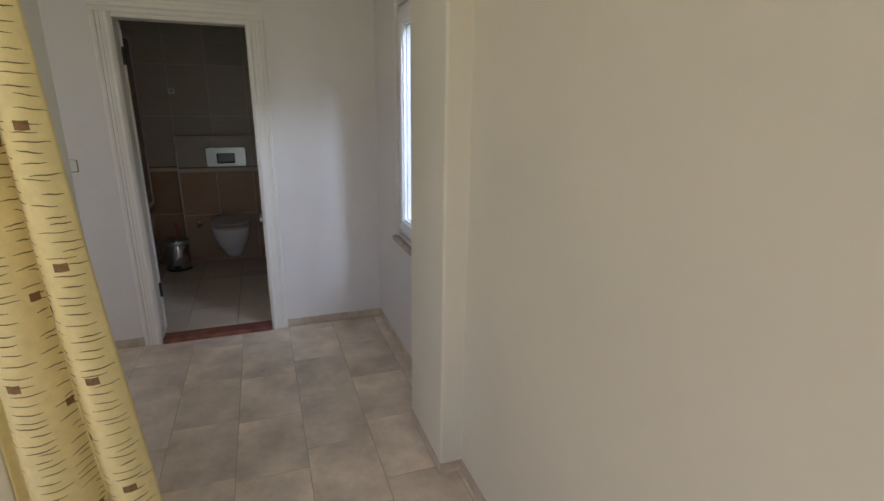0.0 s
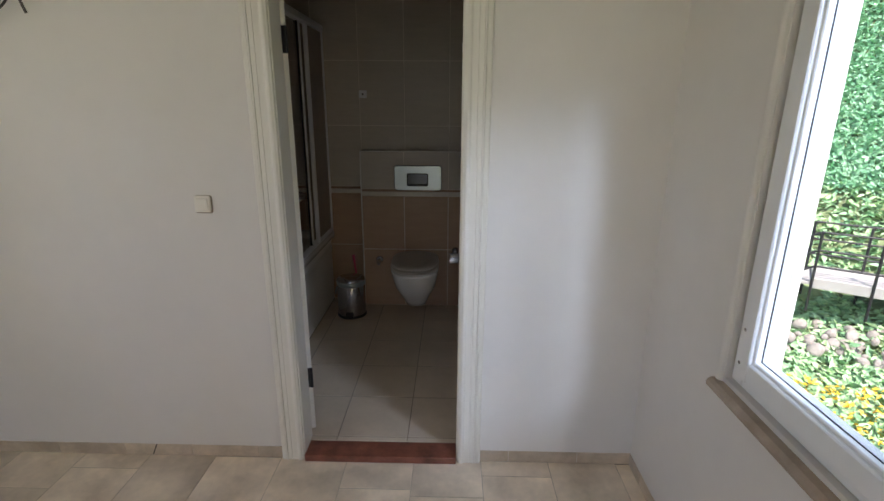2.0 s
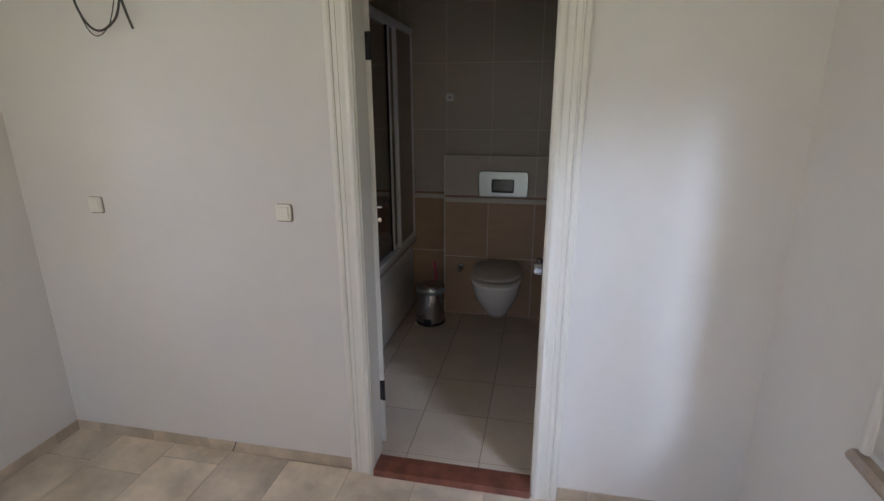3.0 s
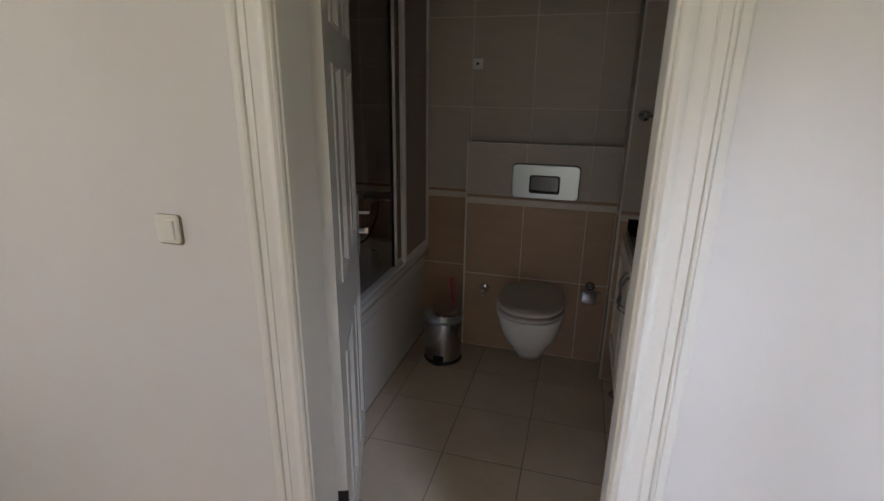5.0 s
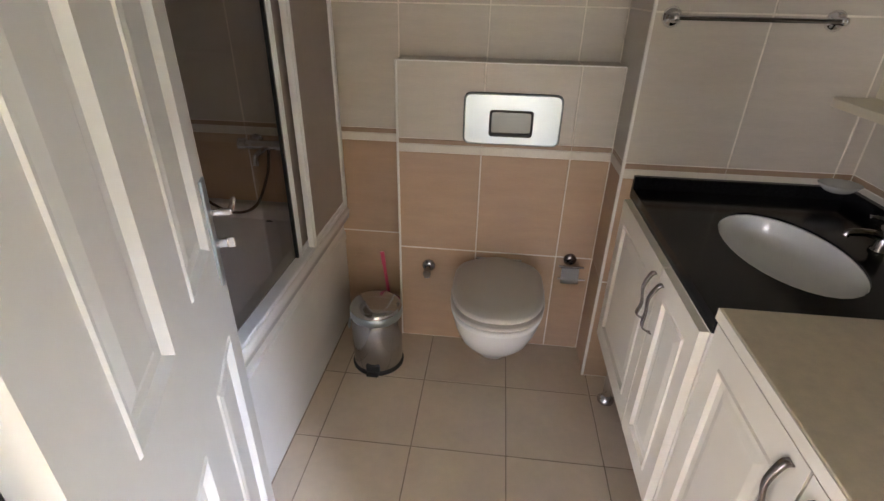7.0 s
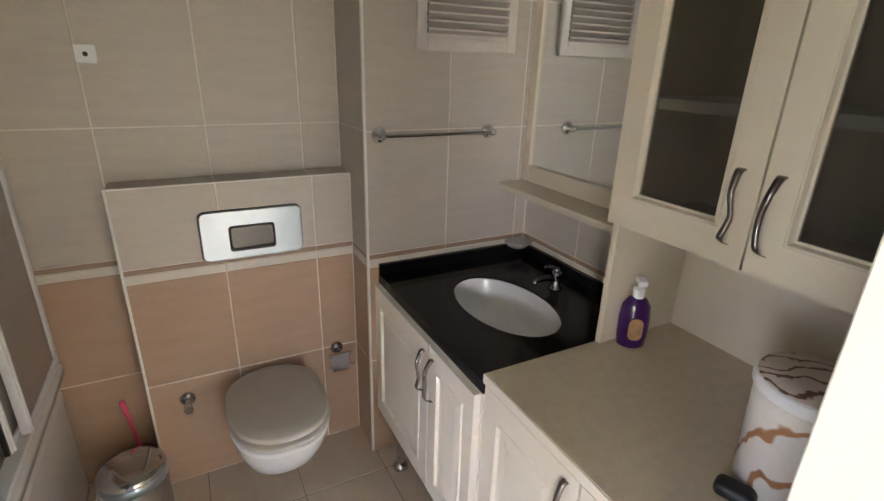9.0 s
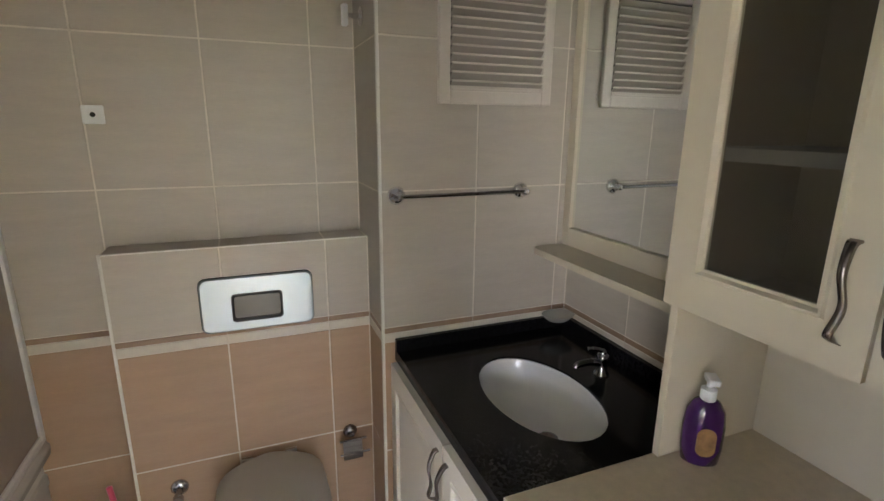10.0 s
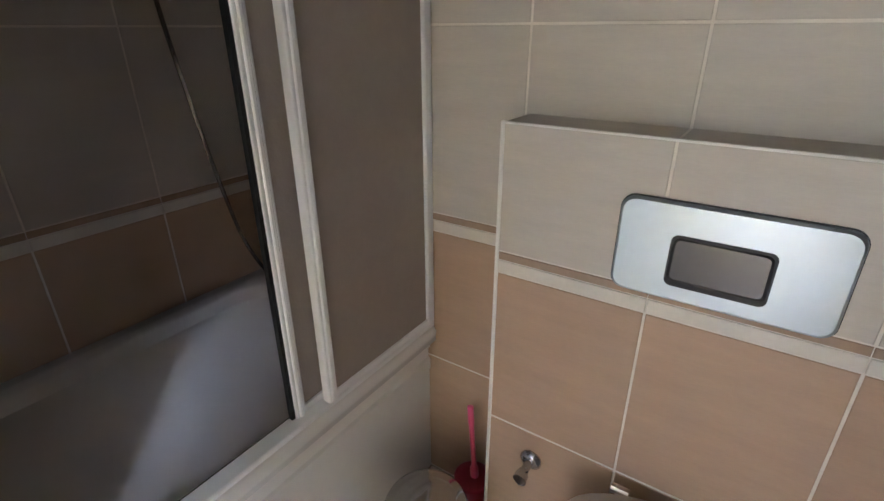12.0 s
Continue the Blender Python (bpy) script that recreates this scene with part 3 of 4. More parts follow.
def patch(target, u0, u1, z0, z1, lean, n):
    """A printed mark lying on the cloth."""
    lo, hi = [], []
    for k in range(n + 1):
        u = u0 + (u1 - u0) * k / n
        dz = lean * (k / n) + 0.0009 * math.sin(k * 1.7 + u0 * 90)
        w = 1.0 if n < 3 else min(1.0, 0.35 + 2.2 * min(k / n, 1 - k / n))
        mid = (z0 + z1) / 2
        for row, z in ((lo, mid - (z1 - z0) / 2 * w), (hi, mid + (z1 - z0) / 2 * w)):
            p = drape(u, z + dz)
            q = drape(u + 0.002, z + dz) - drape(u - 0.002, z + dz)
            nrm = Vector((q.y, -q.x, 0)).normalized()
            if nrm.y > 0:
                nrm = -nrm
            row.append(target.verts.new(p + nrm * 0.0026))
    for k in range(n):
        target.faces.new((lo[k], lo[k + 1], hi[k + 1], hi[k]))


for c in range(14):
    if 5 <= c < 8:
        continue
    z = 0.05 + rng.random() * 0.02
    while z < 2.55:
        u0 = c * 0.07 + 0.003 + rng.random() * 0.022
        length = 0.026 + rng.random() * 0.038
        patch(bm, u0, min(u0 + length, c * 0.07 + 0.068), z, z + 0.0022 + rng.random() * 0.0016, rng.uniform(-0.004, 0.01), 6)
        z += 0.016 + rng.random() * 0.02
    z = 0.2 + rng.random() * 0.3
    while z < 2.5:
        u0 = c * 0.07 + 0.02 + rng.random() * 0.02
        patch(bq, u0, u0 + 0.023, z, z + 0.023, 0.0, 2)
        z += 0.32 + rng.random() * 0.12
tagged(part("printed_dash", bm, STROKE, curtain, "thin brown printed dashes"), kind="stuff")
tagged(part("printed_square", bq, SQUARE, curtain, "small brown printed squares"), kind="stuff")

# ---- toilet ----
SITE = BATH
TX = -0.143


def dshape(y0, y1, hw, n=40, sq=2.3, back=0.62):
    """A toilet's outline: round in front (y0), straighter behind (y1)."""
    cy = y0 + hw * 1.25
    pts = []
    for k in range(n):
        a = 2 * math.pi * k / n
        c, s = math.cos(a), math.sin(a)
        x = hw * math.copysign(abs(c) ** (2 / sq), c)
        if s < 0:
            y = cy + (cy - y0) * -abs(s) ** (2 / sq)
        else:
            y = cy + (y1 - cy) * abs(s) ** (2 / 4.5)
            x *= 1 - (1 - back) * abs(s) ** 3 * 0.6
        pts.append((TX + x, y))
    return pts


def loft(bm, sections, cap0=True, cap1=True):
    rings = [[bm.verts.new((x, y, z)) for x, y in pts] for pts, z in sections]
    for a, b in zip(rings, rings[1:]):
        n = len(a)
        for k in range(n):
            bm.faces.new((a[k], a[(k + 1) % n], b[(k + 1) % n], b[k]))
    if cap0:
        bm.faces.new(rings[0][::-1])
    if cap1:
        bm.faces.new(rings[-1])
    return bm


LB = 0.05                  # how much the lid narrows behind
toilet = thing("toilet", "white wall-hung toilet with a closed grey lid", "toilet")
part("bowl", loft(bmesh.new(), [
    (dshape(4.985, CY + 0.002, 0.055), 0.175), (dshape(4.94, CY + 0.002, 0.072), 0.185), (dshape(4.90, CY + 0.002, 0.085), 0.225),
    (dshape(4.85, CY + 0.002, 0.105), 0.275), (dshape(4.78, CY + 0.002, 0.137), 0.345), (dshape(4.735, CY + 0.002, 0.153), 0.415),
    (dshape(4.712, CY + 0.002, 0.161), 0.466), (dshape(4.706, CY + 0.002, 0.164), 0.482), (dshape(4.715, CY + 0.002, 0.158), 0.488), (dshape(4.76, CY + 0.002, 0.125), 0.489), (dshape(4.76, CY + 0.002, 0.125), 0.498)]), CERAMIC, toilet, smooth=True)
part("seat", loft(bmesh.new(), [(dshape(4.76, 5.12, 0.12), 0.497), (dshape(4.706, 5.12, 0.160), 0.4995), (dshape(4.700, 5.125, 0.165), 0.503), (dshape(4.700, 5.125, 0.165), 0.511), (dshape(4.708, 5.12, 0.160), 0.514), (dshape(4.76, 5.12, 0.12), 0.5145), (dshape(4.76, 5.12, 0.12), 0.522)]), SEAT, toilet, "grey-beige seat ring", smooth=True)
part("lid", loft(bmesh.new(), [(dshape(4.76, 5.13, 0.12, back=LB), 0.5215), (dshape(4.714, 5.13, 0.156, back=LB), 0.522), (dshape(4.708, 5.135, 0.160, back=LB), 0.526), (dshape(4.708, 5.133, 0.160, back=LB), 0.536), (dshape(4.716, 5.127, 0.155, back=LB), 0.543), (dshape(4.76, 5.10, 0.125, back=LB), 0.546)]), SEAT, toilet, "closed grey-beige plastic lid", smooth=True)
for dx in (-0.07, 0.07):
    part("lid_hinge", cyl(bmesh.new(), (TX + dx - 0.018, 5.135, 0.526), (TX + dx + 0.018, 5.135, 0.526), 0.011, 12), CHROME, toilet, "chrome lid hinge")

plate = thing("flush_plate", "satin chrome flush plate with a dark push button", "flush plate", (-0.136, CY, 1.067))
part("plate", rrect(bmesh.new(), 0.334, 0.174, 0.022, 0, 0.012, (0, 0, 0), FACE_S, edge=0.004), SATIN, plate)
# black rim 2 mm wider all round, painted shadow of the proud plate
part("back_frame", rrect(bmesh.new(), 0.338, 0.178, 0.024, -0.001, 0.004, (0, 0, 0), FACE_S), BLACK, plate, "black outline in place of the plate's shadow")
part("recess", rrect(bmesh.new(), 0.152, 0.092, 0.012, 0.0125, 0.0135, (-0.003, 0, -0.012), FACE_S), BLACK, plate, "black recess")
part("button", rrect(bmesh.new(), 0.145, 0.078, 0.009, 0.013, 0.020, (-0.003, 0, -0.009), FACE_S @ pose(0, 0, 0, -6), edge=0.005), SMOKE, plate, "dark smoked push button")

valve = thing("angle_valve", "small chrome water tap on a round rosette", "tap", (-0.424, CY, 0.462))
part("rosette", lathe(bmesh.new(), [(0.027, 0), (0.027, -0.004), (0.018, -0.012), (0.010, -0.014)], axis='Y', seg=24), DARK_CHROME, valve, smooth=True)
bm = cyl(bmesh.new(), (0, -0.012, 0), (0, -0.05, -0.004), 0.010, 14)
cyl(bm, (0, -0.045, 0.004), (0.0, -0.052, -0.028), 0.012, 14)
cyl(bm, (0, -0.05, -0.004), (0, -0.066, -0.006), 0.016, 12)
part("spout", bm, DARK_CHROME, valve)

holder = thing("paper_holder", "empty chrome toilet paper holder", "paper holder", (0.135, CY, 0.535))
part("rosette", lathe(bmesh.new(), [(0.025, 0), (0.025, -0.006), (0.016, -0.016)], axis='Y', seg=24), DARK_METAL, holder, "dark round rosette", smooth=True)
bm = cyl(bmesh.new(), (0, -0.014, 0), (0, -0.03, 0.0), 0.009, 12)
cyl(bm, (-0.045, -0.042, -0.012), (0.05, -0.042, -0.012), 0.005, 10)
part("arm", bm, DARK_CHROME, holder)
bm = bmesh.new()
n = 8
g = [[bm.verts.new((x, -0.04 - 0.016 * math.sin(math.pi * 0.5 * k / n), -0.014 - 0.066 * (k / n))) for k in range(n + 1)] for x in (-0.034, 0.034)]
for k in range(n):
    bm.faces.new((g[0][k], g[1][k], g[1][k + 1], g[0][k + 1]))
bmesh.ops.solidify(bm, geom=list(bm.faces), thickness=0.002)
part("cover_flap", bm, DARK_CHROME, holder, "curved chrome cover flap")
part("roller", tube(bmesh.new(), [(-0.045, -0.05, -0.062), (0.06, -0.05, -0.062)], 0.004, 8), DARK_CHROME, holder)

bin_ = thing("pedal_bin", "small chrome pedal bin with a black base", "waste bin", (-0.607, 4.982, FZ))
part("base_ring", lathe(bmesh.new(), [(0.103, 0), (0.104, 0.006), (0.102, 0.016), (0.097, 0.018)], seg=40), BLACK, bin_, "black plastic base", smooth=True)
part("body", lathe(bmesh.new(), [(0.098, 0.012), (0.099, 0.02), (0.099, 0.235), (0.097, 0.24)], seg=48), DARK_CHROME, bin_, smooth=True)
part("collar", lathe(bmesh.new(), [(0.1, 0.232), (0.102, 0.238), (0.102, 0.262), (0.099, 0.266)], seg=48), SATIN, bin_, "satin collar", smooth=True)
part("lid", lathe(bmesh.new(), [(0.098, 0.262), (0.1, 0.268), (0.093, 0.280), (0.07, 0.288), (0.03, 0.292), (0.002, 0.293)], seg=48), DARK_CHROME, bin_, "domed polished lid", smooth=True)
part("pedal", nbox(-0.024, 0.024, -0.118, -0.09, 0.004, 0.018, bevel=0.004, seg=2), BLACK, bin_, "black pedal")
part("pedal_slot", nbox(-0.028, 0.028, -0.1035, -0.09, 0.016, 0.052, bevel=0.005, seg=2), BLACK, bin_, "black pedal slot")
part("carry_handle", tube(bmesh.new(), spline([(-0.1, -0.02, 0.215), (-0.112, -0.015, 0.18), (-0.114, 0.0, 0.15), (-0.112, 0.02, 0.18), (-0.1, 0.025, 0.215)]), 0.003, 6), SATIN, bin_)

brush = thing("toilet_brush", "crimson toilet brush in a plastic holder", "toilet brush", (-0.612, 5.218, FZ))
part("holder", lathe(bmesh.new(), [(0.042, 0), (0.046, 0.006), (0.052, 0.12), (0.055, 0.135), (0.05, 0.138), (0.03, 0.14)], seg=24), PINK_DARK, brush, smooth=True)
part("handle", tube(bmesh.new(), spline([(0.005, 0, 0.13), (0.0, 0.0, 0.2), (-0.012, 0.005, 0.30), (-0.022, 0.012, 0.37)]), [0.012] * 6 + [0.0075] * 12 + [0.009] * 7, 10), PINK, brush, "bright pink handle", smooth=True)

# ---- bathtub and screen ----
TUBX, RIM = -0.785, 0.65
tub = thing("bathtub", "white acrylic bathtub with a panelled front", "bathtub")


def rr(x0, x1, y0, y1, r, n=8):
    pts = []
    for cx, cy, a0 in ((x1 - r, y1 - r, 0), (x0 + r, y1 - r, 90), (x0 + r, y0 + r, 180), (x1 - r, y0 + r, 270)):
        for k in range(n + 1):
            a = radians(a0 + 90 * k / n)
            pts.append((cx + r * math.cos(a), cy + r * math.sin(a)))
    return pts


Y0, Y1 = HN2 + 0.006, BN - 0.003
part("shell", loft(bmesh.new(), [
    (rr(BL + 0.003, TUBX + 0.004, Y0, Y1, 0.006), RIM - 0.045), (rr(BL + 0.003, TUBX + 0.008, Y0, Y1, 0.008), RIM - 0.012), (rr(BL + 0.003, TUBX, Y0, Y1, 0.01), RIM),
    (rr(BL + 0.06, TUBX - 0.055, Y0 + 0.06, Y1 - 0.07, 0.12), RIM), (rr(BL + 0.068, TUBX - 0.063, Y0 + 0.068, Y1 - 0.078, 0.12), RIM - 0.01),
    (rr(BL + 0.085, TUBX - 0.085, Y0 + 0.12, Y1 - 0.10, 0.12), 0.50), (rr(BL + 0.11, TUBX - 0.11, Y0 + 0.22, Y1 - 0.135, 0.12), 0.34),
    (rr(BL + 0.15, TUBX - 0.15, Y0 + 0.28, Y1 - 0.18, 0.12), 0.27), (rr(BL + 0.2, TUBX - 0.2, Y0 + 0.35, Y1 - 0.24, 0.1), 0.26)]), ACRYLIC, tub, smooth=True)
prof = [(-0.02, FZ + 0.002), (0, FZ + 0.002), (0, 0.49), (0.004, 0.495), (0.004, 0.53), (-0.003, 0.537), (-0.003, 0.565), (0.003, 0.572), (0.003, RIM - 0.043), (-0.02, RIM - 0.043)]
bm = bmesh.new()
a = [bm.verts.new((TUBX - 0.022 + u, Y0, z)) for u, z in prof]
b = [bm.verts.new((TUBX - 0.022 + u, Y1, z)) for u, z in prof]
for k in range(len(prof)):
    bm.faces.new((a[k], a[(k + 1) % len(prof)], b[(k + 1) % len(prof)], b[k]))
bm.faces.new(a)
bm.faces.new(b)
part("front_panel", bm, PANEL_W, tub, "white ribbed tub panel")
bm = lathe(bmesh.new(), [(0.03, 0), (0.03, -0.006), (0.02, -0.010), (0.002, -0.011)], axis='Y', seg=24)
bm.transform(pose(-1.093, Y1 - 0.092, 0.58, 10))
part("overflow", bm, BLACK, tub, "dark overflow cap", smooth=True)
part("drain", lathe(bmesh.new(), [(0.03, 0), (0.03, 0.003), (0.02, 0.004), (0.002, 0.003)], (-1.15, 4.98, 0.261), seg=24), CHROME, tub, "chrome drain", smooth=True)

screen = thing("shower_screen", "white-framed sliding shower screen with smoked panels", "shower screen")
SX = -0.798
part("bottom_rail", nbox(SX - 0.03, SX + 0.012, Y0, Y1, RIM, RIM + 0.014, bevel=0.003), PVC, screen)
part("top_rail", nbox(SX - 0.035, SX + 0.016, Y0, Y1, 2.03, 2.07, bevel=0.004), PVC, screen)
part("wall_profile", nbox(SX - 0.022, SX + 0.012, Y1 - 0.028, Y1, RIM + 0.012, 2.03, bevel=0.003), PVC, screen)


def slider(x, y0, y1, seal):
    p = part("panel", nbox(x - 0.003, x + 0.003, y0 + 0.01, y1 - 0.004, RIM + 0.02, 2.025), FROST, screen, "smoked frosted acrylic panel")
    bm = nbox(x - 0.011, x + 0.011, y0, y0 + 0.026, RIM + 0.012, 2.03, bevel=0.003, seg=2)
    box(bm, x + 0.009, x + 0.015, y0 + 0.008, y0 + 0.018, RIM + 0.012, 2.03, bevel=0.002)
    part("stile", bm, PVC, p, "white stile")
    part("foot_bar", nbox(x - 0.008, x + 0.008, y0 + 0.026, y1, RIM + 0.014, RIM + 0.032, bevel=0.002), PVC, p)
    if seal:
        part("seal", nbox(x - 0.006, x + 0.006, y0 - 0.008, y0, RIM + 0.014, 2.03), BLACK, p, "black rubber seal")


slider(SX + 0.001, 4.880, Y1 - 0.026, False)
slider(SX - 0.022, 4.808, Y1 - 0.06, True)
p = part("panel", nbox(SX - 0.030, SX - 0.026, Y0 + 0.012, 4.806, RIM + 0.016, 2.028), SMOKED_CLEAR, screen, "clear brown smoked acrylic panel")
p.visible_shadow = False

mixer = thing("tub_mixer", "chrome bath mixer with two knobs on the tiled wall", "mixer tap", (-1.08, BN, 0.912))
bm = bmesh.new()
cyl(bm, (-0.075, -0.055, 0), (0.075, -0.055, 0), 0.02, 16)
for x in (-0.06, 0.06):
    cyl(bm, (x, 0, 0.0), (x, -0.05, 0.0), 0.017, 14)
    cyl(bm, (x, -0.002, 0.0), (x, -0.008, 0.0), 0.03, 20)
part("body", bm, CHROME, mixer)
for s in (-1, 1):
    part("knob", lathe(bmesh.new(), [(0.016, s * 0.075), (0.024, s * 0.082), (0.024, s * 0.108), (0.014, s * 0.116)], (0, -0.055, 0), seg=12, axis='X'), CHROME, mixer, "ribbed chrome knob")
part("spout", tube(bmesh.new(), spline([(0, -0.06, -0.01), (0, -0.10, -0.012), (0, -0.15, -0.02), (0, -0.165, -0.05)]), 0.012, 12), CHROME, mixer)
part("hose", tube(bmesh.new(), spline([(0.01, -0.06, -0.02), (0.0, -0.09, -0.12), (-0.07, -0.1, -0.25), (-0.2, -0.1, -0.27), (-0.33, -0.13, -0.13), (-0.36, -0.17, 0.1), (-0.373, -0.22, 0.45), (-0.36, -0.255, 0.71)], 10), 0.006, 8), DARK_METAL, mixer, "flexible grey shower hose")
shower = thing("hand_shower", "chrome hand shower hanging in a wall bracket", "hand shower", (BL, 4.99, 1.66))
part("bracket", cyl(bmesh.new(), (0, 0, -0.02), (0.045, 0, -0.02), 0.016, 14), CHROME, shower)
bm = tube(bmesh.new(), spline([(0.04, 0.035, -0.05), (0.045, 0.01, 0.0), (0.06, -0.03, 0.06)]), [0.009] * 10 + [0.011] * 7, 10)
lathe(bm, [(0.02, 0), (0.036, -0.012), (0.036, -0.02), (0.002, -0.022)], (0.07, -0.05, 0.085), seg=20)
part("head", bm, CHROME, shower)

# ---- vanity ----


def wavy_handle(parent, y, z0, z1, x, flip, label="curved dark metal handle"):
    s = -1 if flip else 1
    h = z1 - z0
    pts = spline([(x, y + s * 0.004, z1), (x - 0.012, y + s * 0.004, z1 - 0.006), (x - 0.026, y, z1 - h * 0.3), (x - 0.022, y - s * 0.006, z1 - h * 0.6), (x - 0.026, y + s * 0.002, z0 + h * 0.12), (x - 0.010, y + s * 0.004, z0 + 0.004), (x, y + s * 0.004, z0)], 6)
    bm = bmesh.new()
    rings = []
    for i, p in enumerate(pts):
        w = 0.0075 - 0.003 * math.sin(math.pi * i / (len(pts) - 1))
        rings.append([bm.verts.new(p + Vector(d)) for d in ((-0.003, -w, 0.002), (-0.003, w, 0.002), (0.003, w, -0.002), (0.003, -w, -0.002))])
    for a, b in zip(rings, rings[1:]):
        for k in range(4):
            bm.faces.new((a[k], a[(k + 1) % 4], b[(k + 1) % 4], b[k]))
    bm.faces.new(rings[0])
    bm.faces.new(rings[-1])
    part("handle", bm, DARK_METAL, parent, label, smooth=True)


def cab_door(cab, y1, y0, z0, z1, x, mat, glass=None, margin=0.055):
    """A cabinet door that faces -x, from y1 down to y0."""
    d = new("door")
    d.parent = cab
    d.matrix_basis = pose(x, y1, z0, 0, 0, -90)
    w, h = y1 - y0, z1 - z0
    panelled(d, w, h, 0.02, [(margin, w - margin, margin + 0.01, h - margin - 0.01)], mat, recess=0.006, slope=0.016,
             field=glass is None, panel_mat=glass, frame_name="door_frame")
    return d


vanity = thing("vanity_cabinet", "white two-door bathroom vanity cabinet", "cabinet")
VF = 0.262
part("body", nbox(VF + 0.003, BR - 0.002, 4.27, PIER - 0.006, 0.315, 0.70, bevel=0.002), CAB_WHITE, vanity)
bm = nbox(VF + 0.003, VF + 0.02, 4.27, PIER - 0.006, 0.70, 0.874)
box(bm, VF + 0.003, BR - 0.002, PIER - 0.024, PIER - 0.006, 0.70, 0.874)
part("upper_body", bm, CAB_WHITE, vanity)
cab_door(vanity, 4.985, 4.537, 0.325, 0.868, VF - 0.018, CAB_WHITE)
cab_door(vanity, 4.531, 4.276, 0.325, 0.868, VF - 0.018, CAB_WHITE, margin=0.05)
wavy_handle(vanity, 4.562, 0.69, 0.835, VF - 0.018, False)
wavy_handle(vanity, 4.508, 0.69, 0.835, VF - 0.018, True)
for y in (4.865, 4.33):
    part("leg", cyl(bmesh.new(), (VF + 0.03, y, FZ), (VF + 0.03, y, 0.316), 0.016, 16), CHROME, vanity, "metal leg")
    part("foot", lathe(bmesh.new(), [(0.03, 0), (0.031, 0.006), (0.022, 0.018), (0.016, 0.03)], (VF + 0.03, y, FZ), seg=20), DARK_CHROME, vanity, smooth=True)

BCX, BCY, BAX, BAY = 0.55, 4.60, 0.142, 0.225
CT0, CT1 = 0.876, 0.91
counter = thing("countertop", "polished black granite vanity top with upstand", "countertop")
X0, X1, YA, YB = VF - 0.002, BR - 0.002, 4.262, PIER - 0.004
angs = sorted({2 * math.pi * k / 48 for k in range(48)} | {math.atan2(y - BCY, x - BCX) % (2 * math.pi) for x in (X0, X1) for y in (YA, YB)})
bm = bmesh.new()
rings = []
for z, inner in ((CT1, True), (CT1, False), (CT0, False), (CT0, True)):
    r = []
    for a in angs:
        c, s = math.cos(a), math.sin(a)
        if inner:
            k = 1 / math.hypot(c / BAX, s / BAY)
            p = (BCX + k * c, BCY + k * s)
        else:
            k = min((X1 - BCX) / c if c > 1e-9 else 1e9, (X0 - BCX) / c if c < -1e-9 else 1e9, (YB - BCY) / s if s > 1e-9 else 1e9, (YA - BCY) / s if s < -1e-9 else 1e9)
            p = (BCX + k * c, BCY + k * s)
        r.append(bm.verts.new((*p, z)))
    rings.append(r)
for i in range(4):
    a, b = rings[i], rings[(i + 1) % 4]
    for k in range(len(angs)):
        bm.faces.new((a[k], a[(k + 1) % len(angs)], b[(k + 1) % len(angs)], b[k]))
part("slab", bm, GRANITE, counter)
part("upstand", nbox(X0, X1, YB - 0.02, YB, CT1 - 0.002, 0.95, bevel=0.002), GRANITE, counter)
part("upstand", nbox(X1 - 0.02, X1, YA, YB - 0.021, CT1 - 0.002, 0.95, bevel=0.002), GRANITE, counter)

basin = thing("wash_basin", "white oval undermount wash basin", "basin")
bm = bmesh.new()
prof = [(0.998, CT0 - 0.02), (0.998, CT1 - 0.006), (0.985, CT1 - 0.010), (0.965, CT0 - 0.012), (0.94, 0.85), (0.86, 0.825), (0.70, 0.808), (0.45, 0.800), (0.14, 0.797)]
rings = [[bm.verts.new((BCX + BAX * r * math.cos(2 * math.pi * k / 48), BCY + BAY * r * math.sin(2 * math.pi * k / 48), z)) for k in range(48)] for r, z in prof]
for a, b in zip(rings, rings[1:]):
    for k in range(48):
        bm.faces.new((a[k], a[(k + 1) % 48], b[(k + 1) % 48], b[k]))
bm.faces.new(rings[-1])
part("bowl", bm, CERAMIC, basin, smooth=True)
part("drain", lathe(bmesh.new(), [(0.026, 0), (0.027, 0.003), (0.02, 0.005), (0.012, 0.002), (0.002, 0.001)], (BCX + 0.005, BCY - 0.05, 0.7985), seg=24), DARK_METAL, basin, "metal drain ring", smooth=True)

faucet = thing("basin_faucet", "chrome single-lever basin faucet", "faucet", (0.775, 4.62, CT1))
part("body", lathe(bmesh.new(), [(0.023, 0), (0.022, 0.006), (0.016, 0.011), (0.015, 0.05), (0.017, 0.064), (0.009, 0.068)], seg=24), FAUCET, faucet, smooth=True)
part("spout", tube(bmesh.new(), spline([(-0.008, 0, 0.038), (-0.04, 0.003, 0.046), (-0.08, 0.006, 0.044), (-0.088, 0.006, 0.034)]), [0.011] * 8 + [0.010] * 8 + [0.009] * 9, 12), FAUCET, faucet, smooth=True)
part("lever", tube(bmesh.new(), spline([(0.0, 0, 0.068), (-0.008, 0, 0.078), (-0.035, 0.003, 0.086), (-0.052, 0.004, 0.089)]), [0.011] * 6 + [0.007] * 12 + [0.005] * 7, 10), FAUCET, faucet, smooth=True)

